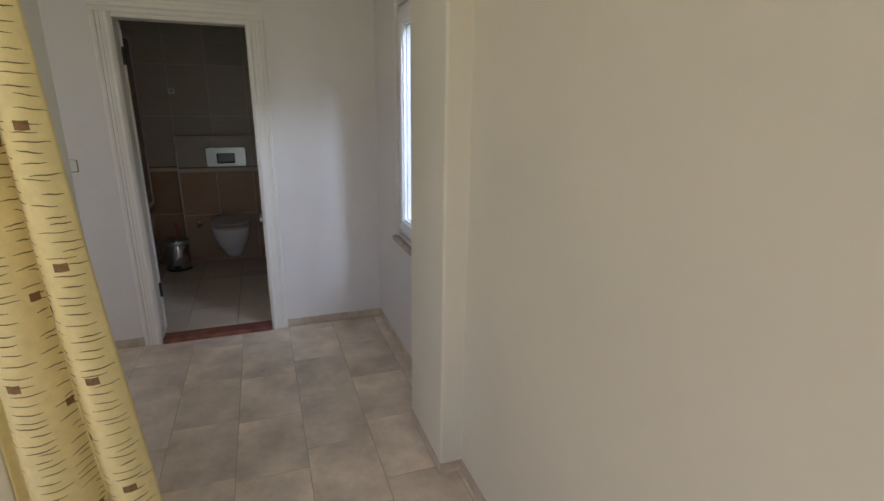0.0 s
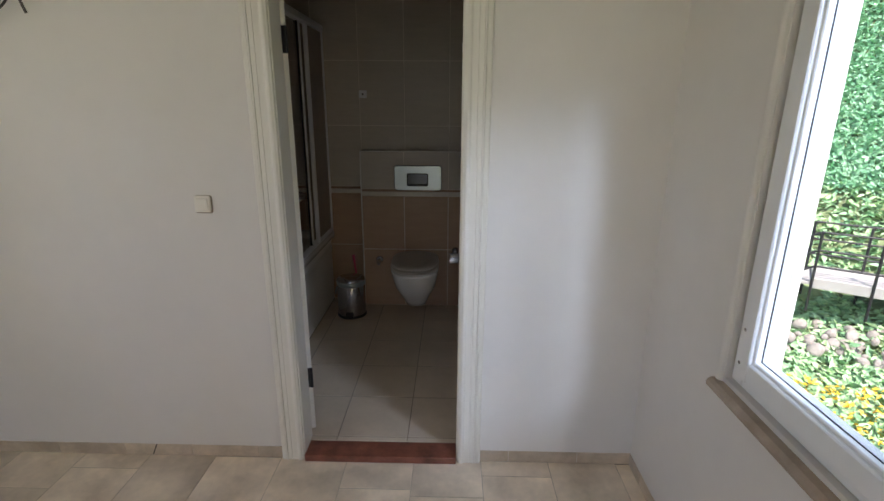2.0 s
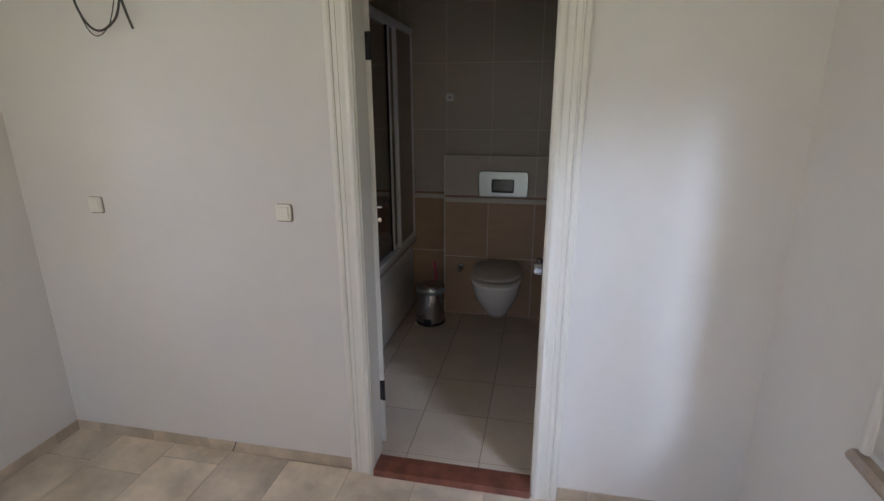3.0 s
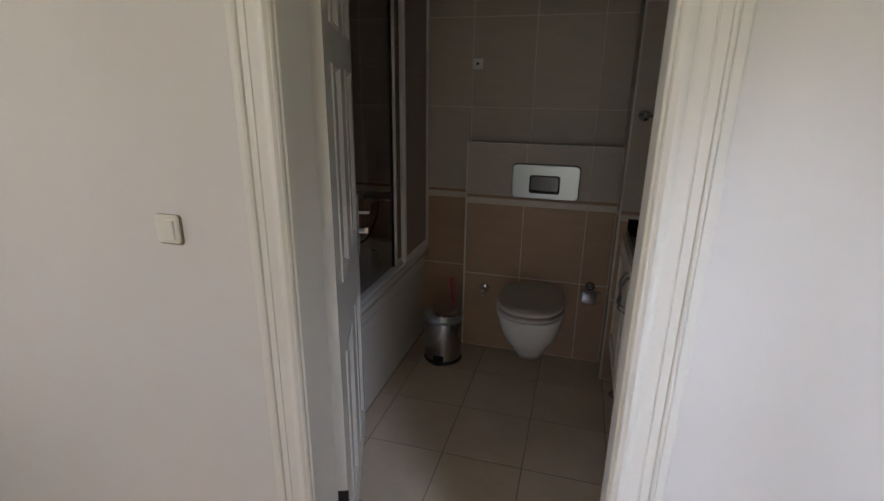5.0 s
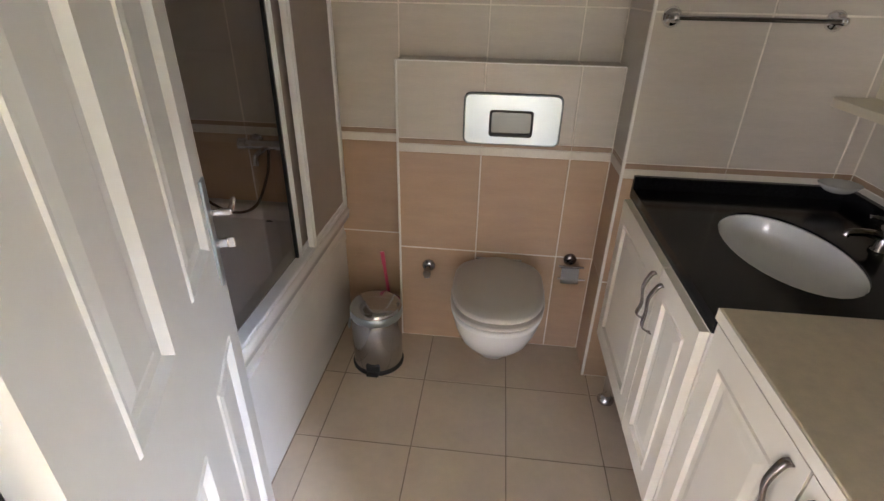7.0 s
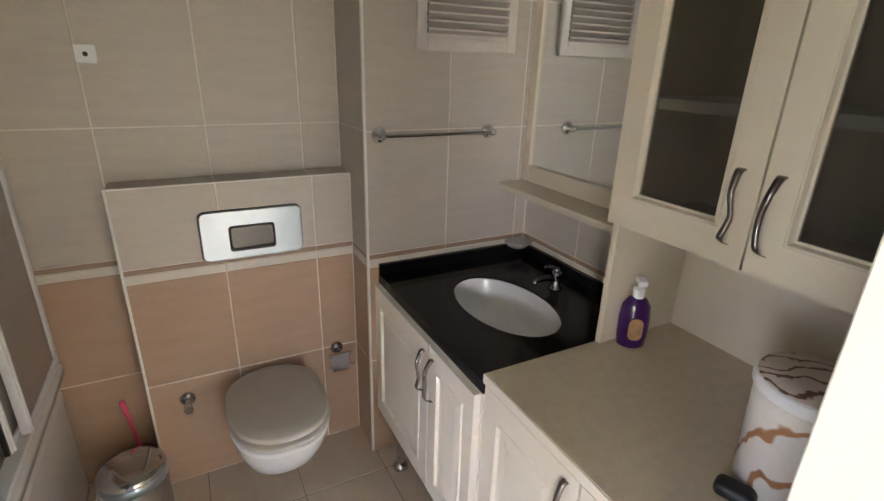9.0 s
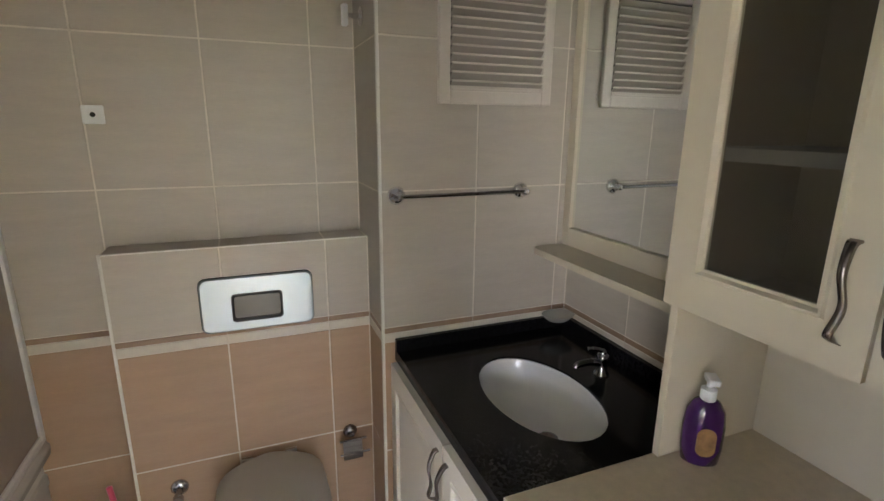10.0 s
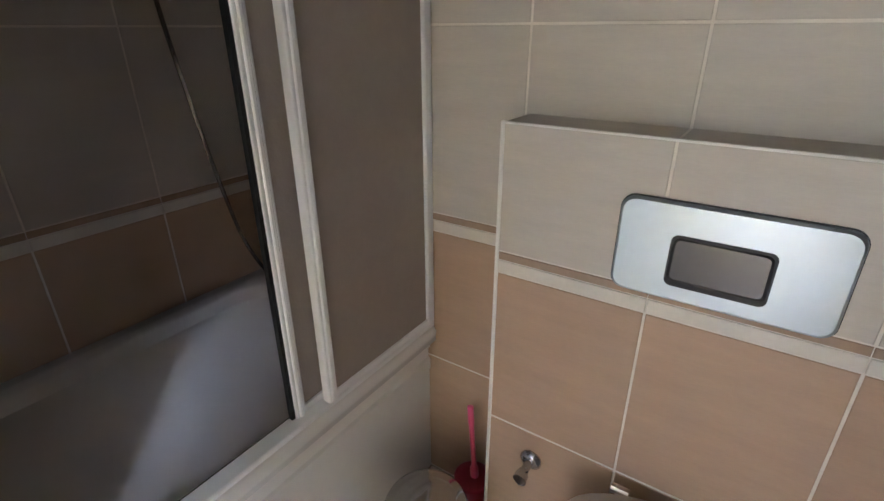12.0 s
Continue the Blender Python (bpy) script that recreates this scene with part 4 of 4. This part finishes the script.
dish = thing("soap_dish", "small clear glass soap dish on the counter corner", "soap dish", (0.835, 4.93, 0.95))
SOAPGLASS = make("grey_glass", (0.45, 0.45, 0.43), 0.05, vary=0.1, scale=6, coat=0.5)
part("bowl", lathe(bmesh.new(), [(0.024, 0), (0.040, 0.006), (0.060, 0.026), (0.058, 0.027), (0.038, 0.01), (0.002, 0.007)], sx=1.0, sy=0.8, seg=28), SOAPGLASS, dish, smooth=True)

# ---- storage unit ----
SY0, SY1 = HN2 + 0.004, 4.260
unit = thing("storage_cabinet", "white two-door base cabinet with a beige top", "cabinet")
part("body", nbox(VF + 0.020, BR - 0.002, SY0, SY1 - 0.002, FZ + 0.09, 0.912, bevel=0.002), CAB_WHITE, unit)
part("plinth", nbox(VF + 0.05, BR - 0.002, SY0, SY1 - 0.02, FZ, FZ + 0.09), CAB_WHITE, unit)
part("top", nbox(VF - 0.003, BR - 0.002, SY0, SY1, 0.913, 0.94, bevel=0.003, seg=2), TOP_BEIGE, unit, "beige laminate top")
part("top_edging", nbox(VF - 0.0055, VF - 0.0035, SY0, SY1, 0.914, 0.938), CAB_WHITE, unit, "white edge strip")
cab_door(unit, SY1 - 0.004, 3.924, FZ + 0.10, 0.905, VF, CAB_WHITE)
cab_door(unit, 3.918, SY0 + 0.004, FZ + 0.10, 0.905, VF, CAB_WHITE)
wavy_handle(unit, 3.952, 0.735, 0.882, VF, False)
wavy_handle(unit, 3.892, 0.735, 0.882, VF, True)

hutch = thing("wall_cabinet", "cream wall cabinet with dark frosted glass doors", "cabinet")
HX, HZ0, HZ1 = 0.60, 1.29, 2.2
part("bottom_board", nbox(HX + 0.012, BR - 0.003, SY0, SY1, HZ0, HZ0 + 0.018), CREAM, hutch)
part("top_board", nbox(HX + 0.012, BR - 0.003, SY0, SY1, HZ1 - 0.018, HZ1), CREAM, hutch)
part("side_panel", nbox(HX + 0.012, BR - 0.003, SY1 - 0.018, SY1 - 0.0005, 0.941, HZ1 - 0.02, bevel=0.001), CREAM, hutch)
part("side_panel", nbox(HX + 0.012, BR - 0.003, SY0, SY0 + 0.018, 0.941, HZ1 - 0.02, bevel=0.001), CREAM, hutch)
part("back_panel", nbox(BR - 0.012, BR - 0.004, SY0 + 0.019, SY1 - 0.019, 0.941, HZ1 - 0.02), CREAM, hutch)
part("inner_shelf", nbox(HX + 0.0125, BR - 0.013, SY0 + 0.019, SY1 - 0.019, 1.556, 1.578), PVC, hutch)
cab_door(hutch, SY1 - 0.001, 3.922, HZ0 - 0.006, HZ1 - 0.004, HX - 0.010, CREAM, glass=CAB_GLASS, margin=0.058)
cab_door(hutch, 3.917, SY0 + 0.001, HZ0 - 0.006, HZ1 - 0.004, HX - 0.010, CREAM, glass=CAB_GLASS, margin=0.058)
wavy_handle(hutch, 3.956, 1.325, 1.47, HX - 0.010, False, "wavy nickel handle")
wavy_handle(hutch, 3.892, 1.325, 1.47, HX - 0.010, True, "wavy nickel handle")

mirror = thing("wall_mirror", "cream-framed wall mirror with a narrow shelf", "mirror")
part("stile", nbox(0.872, BR - 0.001, 4.957, PIER - 0.002, 1.213, 2.2, bevel=0.003, seg=2), CREAM, mirror)
part("bottom_rail", nbox(0.872, BR - 0.001, SY1 + 0.001, 4.956, 1.213, 1.276, bevel=0.003, seg=2), CREAM, mirror)
part("top_rail", nbox(0.872, BR - 0.001, SY1 + 0.001, 4.956, 2.12, 2.2, bevel=0.003, seg=2), CREAM, mirror)
part("glass", nbox(0.884, 0.888, SY1 + 0.001, 4.955, 1.277, 2.119), MIRROR, mirror, "clear mirror glass")
bm = bmesh.new()
pts = [(BR - 0.001, SY1 + 0.001), (BR - 0.001, PIER - 0.002)] + [(0.75 + 0.03 - 0.03 * math.sin(radians(a)), PIER - 0.002 - 0.03 + 0.03 * math.cos(radians(a))) for a in range(0, 91, 15)] + [(0.75, SY1 + 0.001)]
a = [bm.verts.new((x, y, 1.190)) for x, y in pts]
b = [bm.verts.new((x, y, 1.212)) for x, y in pts]
for k in range(len(pts)):
    bm.faces.new((a[k], a[(k + 1) % len(pts)], b[(k + 1) % len(pts)], b[k]))
bm.faces.new(a)
bm.faces.new(b)
part("shelf", bm, CREAM, mirror, "narrow cream shelf")

# ---- bathroom fittings ----
rail = thing("towel_rail", "slim chrome towel rail on the tiled wall", "towel rail", (0.271, PIER, 1.407))
for x in (0, 0.424):
    part("rosette", lathe(bmesh.new(), [(0.026, 0), (0.027, -0.006), (0.02, -0.014), (0.010, -0.017), (0.010, -0.05), (0.002, -0.052)], (x, 0, 0), axis='Y', seg=24), CHROME, rail, smooth=True)
part("bar", cyl(bmesh.new(), (0.0, -0.043, 0), (0.424, -0.043, 0), 0.006, 12), DARK_CHROME, rail)

VENT_PAINT = make("vent_paint", (0.72, 0.66, 0.59), 0.4, vary=0.05, scale=6)
vent = thing("vent_grille", "white louvred ventilation shutter in the tiled wall", "vent", (0.592, PIER, 1.865))
bm = bmesh.new()
for x0, x1, z0, z1 in ((-0.192, -0.155, -0.192, 0.192), (0.155, 0.192, -0.192, 0.192), (-0.156, 0.156, -0.192, -0.152), (-0.156, 0.156, 0.152, 0.192)):
    box(bm, x0, x1, -0.018, 0.0, z0, z1, bevel=0.005, seg=2)
part("frame", bm, VENT_PAINT, vent)
# black sheet gives the gaps between the slats their darkness
part("backing", nbox(-0.155, 0.155, -0.004, -0.001, -0.153, 0.153), BLACK, vent)
# vent paint in a darker copy: shading of the recessed slats in the colour
LOUVRE_SHADED = make("shaded_slat", (0.46, 0.41, 0.36), 0.4, vary=0.05, scale=6)
for k in range(12):
    z = -0.138 + k * 0.0245
    sl = bmesh.new()
    box(sl, -0.154, 0.154, -0.016, 0.016, -0.0015, 0.0015, bevel=0.001)
    sl.transform(pose(0, -0.014, z, -50))
    part("slat", sl, LOUVRE_SHADED, vent)
    part("slat_lip", nbox(-0.154, 0.154, -0.027, -0.0235, z - 0.0165, z - 0.0105, bevel=0.001), VENT_PAINT, vent)
part("bottom_slat", nbox(-0.154, 0.154, -0.02, -0.005, -0.153, -0.14), VENT_PAINT, vent)

jbox = thing("cover_plate", "small white square cover plate with a hole", "cover plate", (-0.527, BN, 1.632))
part("plate", rrect(bmesh.new(), 0.055, 0.052, 0.005, 0, 0.006, (0, 0, 0), FACE_S, edge=0.002), PVC, jbox)
# no real hole: a black disc paints its dark inside
part("hole", cyl(bmesh.new(), (0, -0.0055, 0), (0, -0.0075, 0), 0.007, 12), BLACK, jbox, "black disc in place of a dark screw hole")

hook = thing("pipe_stub", "capped chrome pipe stub on the pier's side", "pipe stub", (CX1, 5.16, 1.925))
part("flange", lathe(bmesh.new(), [(0.026, 0), (0.026, -0.005), (0.012, -0.008)], axis='X', seg=20), CHROME, hook)
part("pipe", cyl(bmesh.new(), (-0.005, 0, 0), (-0.045, 0, 0), 0.008, 12), CHROME, hook)
part("cap", nbox(-0.06, -0.042, -0.012, 0.012, -0.03, 0.03, bevel=0.003), PVC, hook, "white plastic cap")

# ---- loose things on the storage cabinet ----
bottle = thing("soap_bottle", "purple liquid soap pump bottle", "bottle", (0.685, 4.206, 0.94), -35)
K = 1.2
part("body", lathe(bmesh.new(), [(0.024 * K, 0), (0.030 * K, 0.004 * K), (0.033 * K, 0.03 * K), (0.0335 * K, 0.07 * K), (0.030 * K, 0.1 * K), (0.02 * K, 0.116 * K), (0.013 * K, 0.12 * K)], seg=32, sy=0.72), PURPLE, bottle, smooth=True)
part("label", rrect(bmesh.new(), 0.036, 0.062, 0.016, 0.0285, 0.0297, (0, 0, 0.06), FACE_S), LABEL, bottle, "gold oval paper label")
part("collar", lathe(bmesh.new(), [(0.0145, 0.142), (0.015, 0.146), (0.015, 0.166), (0.008, 0.170)], seg=24), PVC, bottle, "white pump collar")
bm = cyl(bmesh.new(), (0, 0, 0.168), (0, 0, 0.186), 0.006, 12)
box(bm, -0.011, 0.011, -0.030, 0.010, 0.184, 0.197, bevel=0.003, seg=2)
part("pump", bm, PVC, bottle, "white pump head")

pot = thing("storage_tub", "white printed tub with brown marbled streaks and lid", "tub", (0.556, 3.730, 0.94))
part("body", lathe(bmesh.new(), [(0.078, 0), (0.081, 0.004), (0.089, 0.2), (0.0895, 0.205)], seg=40), CAN, pot, smooth=True)
part("rim", lathe(bmesh.new(), [(0.0895, 0.202), (0.0925, 0.205), (0.0935, 0.221), (0.090, 0.226)], seg=40), PVC, pot, "white rim", smooth=True)
part("lid", lathe(bmesh.new(), [(0.090, 0.223), (0.087, 0.229), (0.05, 0.233), (0.002, 0.234)], seg=40), CAN_TOP, pot, "brown marbled lid", smooth=True)
part("print_spot", nbox(-0.045, -0.01, -0.0912, -0.086, 0.183, 0.195, bevel=0.001), make("green_print", (0.12, 0.2, 0.2), 0.4), pot)
pad = thing("nail_brush", "small black rounded brush lying on the cabinet", "brush", (0.456, 3.758, 0.94), -70)
bm = nbox(-0.033, 0.033, -0.020, 0.020, 0, 0.030, bevel=0.013, seg=4)
part("back", bm, BLACK, pad, smooth=True)

SITE = Matrix.Identity(4)

# ---- outside ----


def ground_z(x, y):
    s = x * 0.55 + y * 0.83
    h = max(0.0, s - 12.3)
    z = -3.1 + 0.17 * max(0.0, s - 4.5) + min(h, 14) * 1.05 + 0.25 * math.sin(x * 0.9) * math.cos(y * 0.7)
    return z if s > 3 else -3.1


bm = bmesh.new()
N = 70
coords = [-400, -150, -60] + [-30 + k * 1.0 for k in range(N)] + [60, 150, 400]
g = [[bm.verts.new((x, y, ground_z(x, y) if abs(x) < 61 and abs(y) < 61 else ground_z(max(-60, min(60, x)), max(-60, min(60, y))))) for y in coords] for x in coords]
for i in range(len(coords) - 1):
    for j in range(len(coords) - 1):
        bm.faces.new((g[i][j], g[i + 1][j], g[i + 1][j + 1], g[i][j + 1]))
structure("ground", bm, EARTH, "overgrown green hillside below the window", "ground")

rng = random.Random(11)


def scatter(name, count, size, material, label, cat, area, lift, flat=0.5):
    V, F = [], []
    for k in range(count):
        d, a = rng.uniform(*area[0]), radians(rng.uniform(*area[1]))
        x, y = 0.15 + d * math.sin(a), 1.6 + d * math.cos(a)
        clump = 0.5 + 0.5 * noise.noise(Vector((x * 0.8, y * 0.8, 3)))
        z = ground_z(x, y) + lift * (0.15 + clump) * rng.random() ** 0.6
        s = size * rng.uniform(0.6, 1.4)
        m = Matrix.Translation((x, y, z)) @ Euler((rng.uniform(-0.9, 0.9) + flat, rng.uniform(-0.8, 0.8), rng.uniform(0, 6.28))).to_matrix().to_4x4()
        i = len(V)
        V += [tuple(m @ Vector(p)) for p in ((0, -s, 0), (s * 0.45, 0, s * 0.16), (0, s, -s * 0.1), (-s * 0.45, 0, s * 0.16))]
        F += [(i, i + 1, i + 2), (i, i + 2, i + 3)]
    me = bpy.data.meshes.new(name)
    me.from_pydata(V, [], F)
    me.materials.append(material)
    return tagged(new(name, me), label, cat, kind="stuff")


def leafy(name, light, dark):
    m = bpy.data.materials.new(name)
    m.use_nodes = True
    b = m.node_tree.nodes["Principled BSDF"]
    geo = m.node_tree.nodes.new("ShaderNodeNewGeometry")
    ramp = m.node_tree.nodes.new("ShaderNodeValToRGB")
    ramp.color_ramp.elements[0].color, ramp.color_ramp.elements[1].color = (*dark, 1), (*light, 1)
    m.node_tree.links.new(geo.outputs["Random Per Island"], ramp.inputs["Fac"])
    m.node_tree.links.new(ramp.outputs["Color"], b.inputs["Base Color"])
    b.inputs["Roughness"].default_value = 0.5
    return m


scatter("ivy_slope", 90000, 0.075, leafy("ivy_leaf", (0.42, 0.68, 0.42), (0.20, 0.46, 0.26)), "dense green creeper covering the hillside", "foliage", ((12.4, 20), (22, 58)), 0.28, 0.5)
scatter("bush_leaves", 20000, 0.09, leafy("bush_leaf", (0.50, 0.68, 0.36), (0.22, 0.43, 0.22)), "low green bushes beside the garden steps", "foliage", ((5.0, 12.6), (20, 58)), 0.2, 0.2)
scatter("yellow_blossom", 3200, 0.042, leafy("blossom", (0.95, 0.62, 0.05), (0.7, 0.42, 0.02)), "yellow flowers among the bushes", "flowers", ((5.0, 8.4), (20, 56)), 0.55, 0.0)

stairs = thing("garden_stairs", "concrete garden steps with a black iron railing", "stairs")
P0, P1, P2 = Vector((5.25, 9.98, -1.75)), Vector((6.06, 9.44, -1.18)), Vector((7.9, 8.2, -1.18))
side = Vector((0.42, 0.75, 0)).normalized() * 0.9
for k in range(5):
    c = P0.lerp(P1, (k + 0.5) / 5)
    bm = nbox(-0.14, 0.14, 0, 0.9, -0.05, 0, bevel=0.005)
    bm.transform(Matrix.Translation((c.x, c.y, -1.68 + k * 0.125)) @ pose(0, 0, 0, 0, 0, -33))
    part("tread", bm, CONCRETE, stairs)
bm = nbox(0, 2.3, 0, 0.9, -0.18, 0, bevel=0.01)
bm.transform(Matrix.Translation((P1.x, P1.y, -1.1)) @ pose(0, 0, 0, 0, 0, -34))
part("landing", bm, CONCRETE, stairs, "pale concrete landing")
for off in (Vector((0, 0, 0)), side):
    for p in (P0, P1, P1.lerp(P2, 0.35), P1.lerp(P2, 0.7)):
        q = p + off
        part("post", cyl(bmesh.new(), (q.x, q.y, q.z - 0.5), (q.x, q.y, q.z + 0.85), 0.022, 8), IRON, stairs)
    for h in (0.85, 0.55, 0.28):
        part("rail", tube(bmesh.new(), [P0 + off + Vector((0, 0, h)), P1 + off + Vector((0, 0, h)), P2 + off + Vector((0, 0, h))], 0.018, 6), IRON, stairs)

PALE_STONE = make("pale_rubble", (0.36, 0.325, 0.28), 0.9, vary=0.25, scale=3, bump=0.3, bscale=12)
bm = bmesh.new()
for k in range(90):
    a = rng.uniform(-0.5, 1.5)
    c = P1.lerp(P2, a * 0.55) + Vector((-0.42, -0.75, 0)) * rng.uniform(-0.3, 0.75)
    r = rng.uniform(0.035, 0.11)
    g = bmesh.ops.create_icosphere(bm, subdivisions=2, radius=r, matrix=Matrix.Translation((c.x, c.y, ground_z(c.x, c.y) + rng.uniform(0.02, 0.16))))
    for v in g["verts"]:
        v.co += noise.noise_vector(v.co * 5.0) * r * 0.5
tagged(link("rubble", bm, PALE_STONE), "pale rubble stones heaped below the garden steps", "rubble", kind="stuff")

TWIG = make("dry_twig", (0.42, 0.35, 0.26), 0.9, vary=0.3, scale=8)
bm = bmesh.new()
for k in range(150):
    a, d = radians(rng.uniform(30, 40)), rng.uniform(16.6, 18.2)
    x, y = 0.15 + d * math.sin(a), 1.6 + d * math.cos(a)
    q = Vector((x, y, ground_z(x, y) + rng.uniform(0.15, 0.5)))
    pts = [q]
    for i in range(3):
        pts.append(pts[-1] + Vector((rng.uniform(-0.35, 0.35), rng.uniform(-0.35, 0.1), rng.uniform(-0.45, 0.15))))
    tube(bm, spline(pts, 4), rng.uniform(0.012, 0.03), 5)
tagged(link("dry_twigs", bm, TWIG), "tangle of pale dry twigs on top of the bank", "twigs", kind="stuff")

# ---- tiles and stone, piece by piece ----
MESHES = {}


def tile_mesh(w, h, t, mat, c=0.0014):
    key = (round(w, 4), round(h, 4), t, mat.name)
    if key not in MESHES:
        x, y = w / 2, h / 2
        V = [(sx * x, sy * y, -t) for sx, sy in ((-1, -1), (1, -1), (1, 1), (-1, 1))]
        V += [(sx * x, sy * y, -c) for sx, sy in ((-1, -1), (1, -1), (1, 1), (-1, 1))]
        V += [(sx * (x - c), sy * (y - c), 0) for sx, sy in ((-1, -1), (1, -1), (1, 1), (-1, 1))]
        F = [(8, 9, 10, 11)]
        for a in (0, 4):
            F += [(a + k, a + (k + 1) % 4, a + 4 + (k + 1) % 4, a + 4 + k) for k in range(4)]
        me = bpy.data.meshes.new("tile")
        me.from_pydata(V, [], F)
        me.materials.append(mat)
        MESHES[key] = me
    return MESHES[key]


jit = random.Random(3)


def lay(parent, rot, u0, u1, v0, v1, depth, mat, joint=0.005, t=0.008, name="tile", uneven=0.0):
    """One piece on a plane: rot turns (u, v, out) into the world, depth is the plane's place along out."""
    w, h = u1 - u0 - joint, v1 - v0 - joint
    if w < 0.012 or h < 0.006:
        return
    ob = new(name, tile_mesh(w, h, t, mat))
    ob.parent = parent
    ob.matrix_basis = rot @ pose((u0 + u1) / 2, (v0 + v1) / 2, depth + jit.uniform(-uneven, uneven), jit.uniform(-1, 1) * uneven * 150, jit.uniform(-1, 1) * uneven * 150)


def cuts(a, b, start, step):
    """The joints between a and b, on a grid through start."""
    k = math.ceil((a - start) / step - 1e-6)
    out = [a]
    while start + k * step < b - 0.004:
        if start + k * step > a + 0.004:
            out.append(start + k * step)
        k += 1
    return out + [b]


TW = 0.316
ROWS_W = [(FZ, 0.541, TILE_LOW), (0.541, 0.937, TILE_LOW), (0.937, 0.966, BAND), (0.966, 0.985, BAND_LINE), (0.985, 1.419, TILE_UP), (1.419, 1.852, TILE_UP), (1.852, 2.285, TILE_UP), (2.285, TOP, TILE_UP)]


def tiled(parent, rot, u0, u1, grid, depth, z0=FZ, z1=TOP):
    us = cuts(u0, u1, grid, TW)
    for a, b, mat in ROWS_W:
        a, b = max(a, z0), min(b, z1)
        if b - a < 0.005:
            continue
        thin = mat in (BAND, BAND_LINE)
        for p, q in zip(us, us[1:]):
            lay(parent, rot, p, q, a, b, depth + (0.0015 if mat is BAND else 0), mat, joint=0.0015 if thin else 0.005, name="border_tile" if thin else "wall_tile", uneven=0.0003)


walls = {o.name: o for o in scene.objects}
tiled(walls["wall_bath_north"], FACE_S, BL, CX1, -0.236, -BN)
tiled(walls["wall_bath_pier"], FACE_S, CX1, BR, CX1 + TW, -PIER)
tiled(walls["wall_bath_pier"], FACE_W, -BN, -PIER, -PIER, -CX1)
tiled(walls["wall_bath_west"], FACE_E, HN2, BN, BN, BL)
tiled(walls["wall_bath_east"], FACE_W, -PIER, -HN2, -PIER, -BR)

SITE = BATH
box_wall = structure("wall_cistern", nbox(CX0 + 0.0015, CX1 + 0.006, CY + 0.0015, BN + 0.006, FZ - 0.01, CZ - 0.0015), GROUT_W, "tiled boxing that hides the toilet cistern", "wall")
tiled(box_wall, FACE_S, CX0, CX1 - 0.001, -0.236, -CY, z1=CZ)
tiled(box_wall, FACE_W, -BN, -CY, -CY, -CX0, z1=CZ)
for p, q in zip(*[cuts(CX0, CX1 - 0.002, -0.236, TW)[i:] for i in (0, 1)]):
    lay(box_wall, FLAT, p, q, CY, BN, CZ, TILE_UP, name="wall_tile")
edge = tagged(link("tile_trim", nbox(CX0 - 0.003, CX0 + 0.006, CY - 0.003, CY + 0.006, FZ, CZ + 0.002, bevel=0.002), TRIM), "white plastic tile edge strip", "trim", kind="structure")
tagged(link("tile_trim", nbox(CX1 - 0.003, CX1 + 0.007, PIER - 0.003, PIER + 0.007, FZ, TOP, bevel=0.002), TRIM), "white plastic tile edge strip", "trim", kind="structure")
tagged(link("tile_trim", nbox(CX0 + 0.007, CX1 - 0.002, CY - 0.002, CY + 0.004, CZ - 0.003, CZ + 0.002, bevel=0.001), TRIM), "white plastic tile edge strip", "trim", kind="structure")

SITE = Matrix.Identity(4)
bath_floor = walls["floor_bathroom"]
for a, b in zip(*[cuts(TUBX - 0.02, BR, -0.402, 0.3195)[i:] for i in (0, 1)]):
    for c, d in zip(*[cuts(3.567, BN, 4.885, 0.3215)[i:] for i in (0, 1)]):
        lay(bath_floor, FLAT, a, b, c, d, FZ, TILE_FLOOR, joint=0.0035, name="floor_tile", uneven=0.0003)

hall_floor = walls["floor"]
xs = cuts(RLEFT, HR, 0.2665, 0.3045)
for i, (a, b) in enumerate(zip(xs, xs[1:])):
    ys = cuts(RBACK, HN, 3.138 + (0.215 if i % 2 else 0.0) - 0.09 * (i % 3), 0.432)
    for c, d in zip(ys, ys[1:]):
        if (b > RRIGHT + 0.001 and d < 1.8) or (b < HL and c > PT1):
            b2 = min(b, RRIGHT)
        else:
            b2 = b
        lay(hall_floor, FLAT, a, b2, c, d, 0.0, STONE, joint=0.0018, t=0.006, name="floor_tile", uneven=0.0004)


def skirting(name, rot, u0, u1, depth, step=0.31):
    base = thing(name, "low beige marble skirting along the wall", "baseboard", kind="structure")
    us = cuts(u0, u1, u0 + 0.13, step)
    for a, b in zip(us, us[1:]):
        lay(base, rot, a, b, 0.0, 0.058, depth + 0.004, SKIRT, joint=0.002, t=0.006, name="skirting_piece", uneven=0.0004)


skirting("baseboard_north", FACE_S, HL, -0.64, -HN)
cracked = [o for o in scene.objects if o.name == "baseboard_north"][0]
bm = nbox(-0.0025, 0.0025, -0.0006, 0.0006, -0.03, 0.03)
bm.transform(pose(-1.231, HN - 0.0052, 0.031, 0, 24, 0))
part("crack", bm, CABLE, cracked, "dark crack in the marble")
skirting("baseboard_north", FACE_S, 0.262, HR, -HN)
skirting("baseboard_east", FACE_W, -HN, -2.264, -HR)
skirting("baseboard_west", FACE_E, PT1, HN, HL)
skirting("baseboard_pilaster", FACE_W, -2.262, -1.824, -0.796)
skirting("baseboard_pilaster", FACE_S, 0.796, RRIGHT, -1.822)
skirting("baseboard_room", FACE_W, -1.82, -RBACK, -RRIGHT)
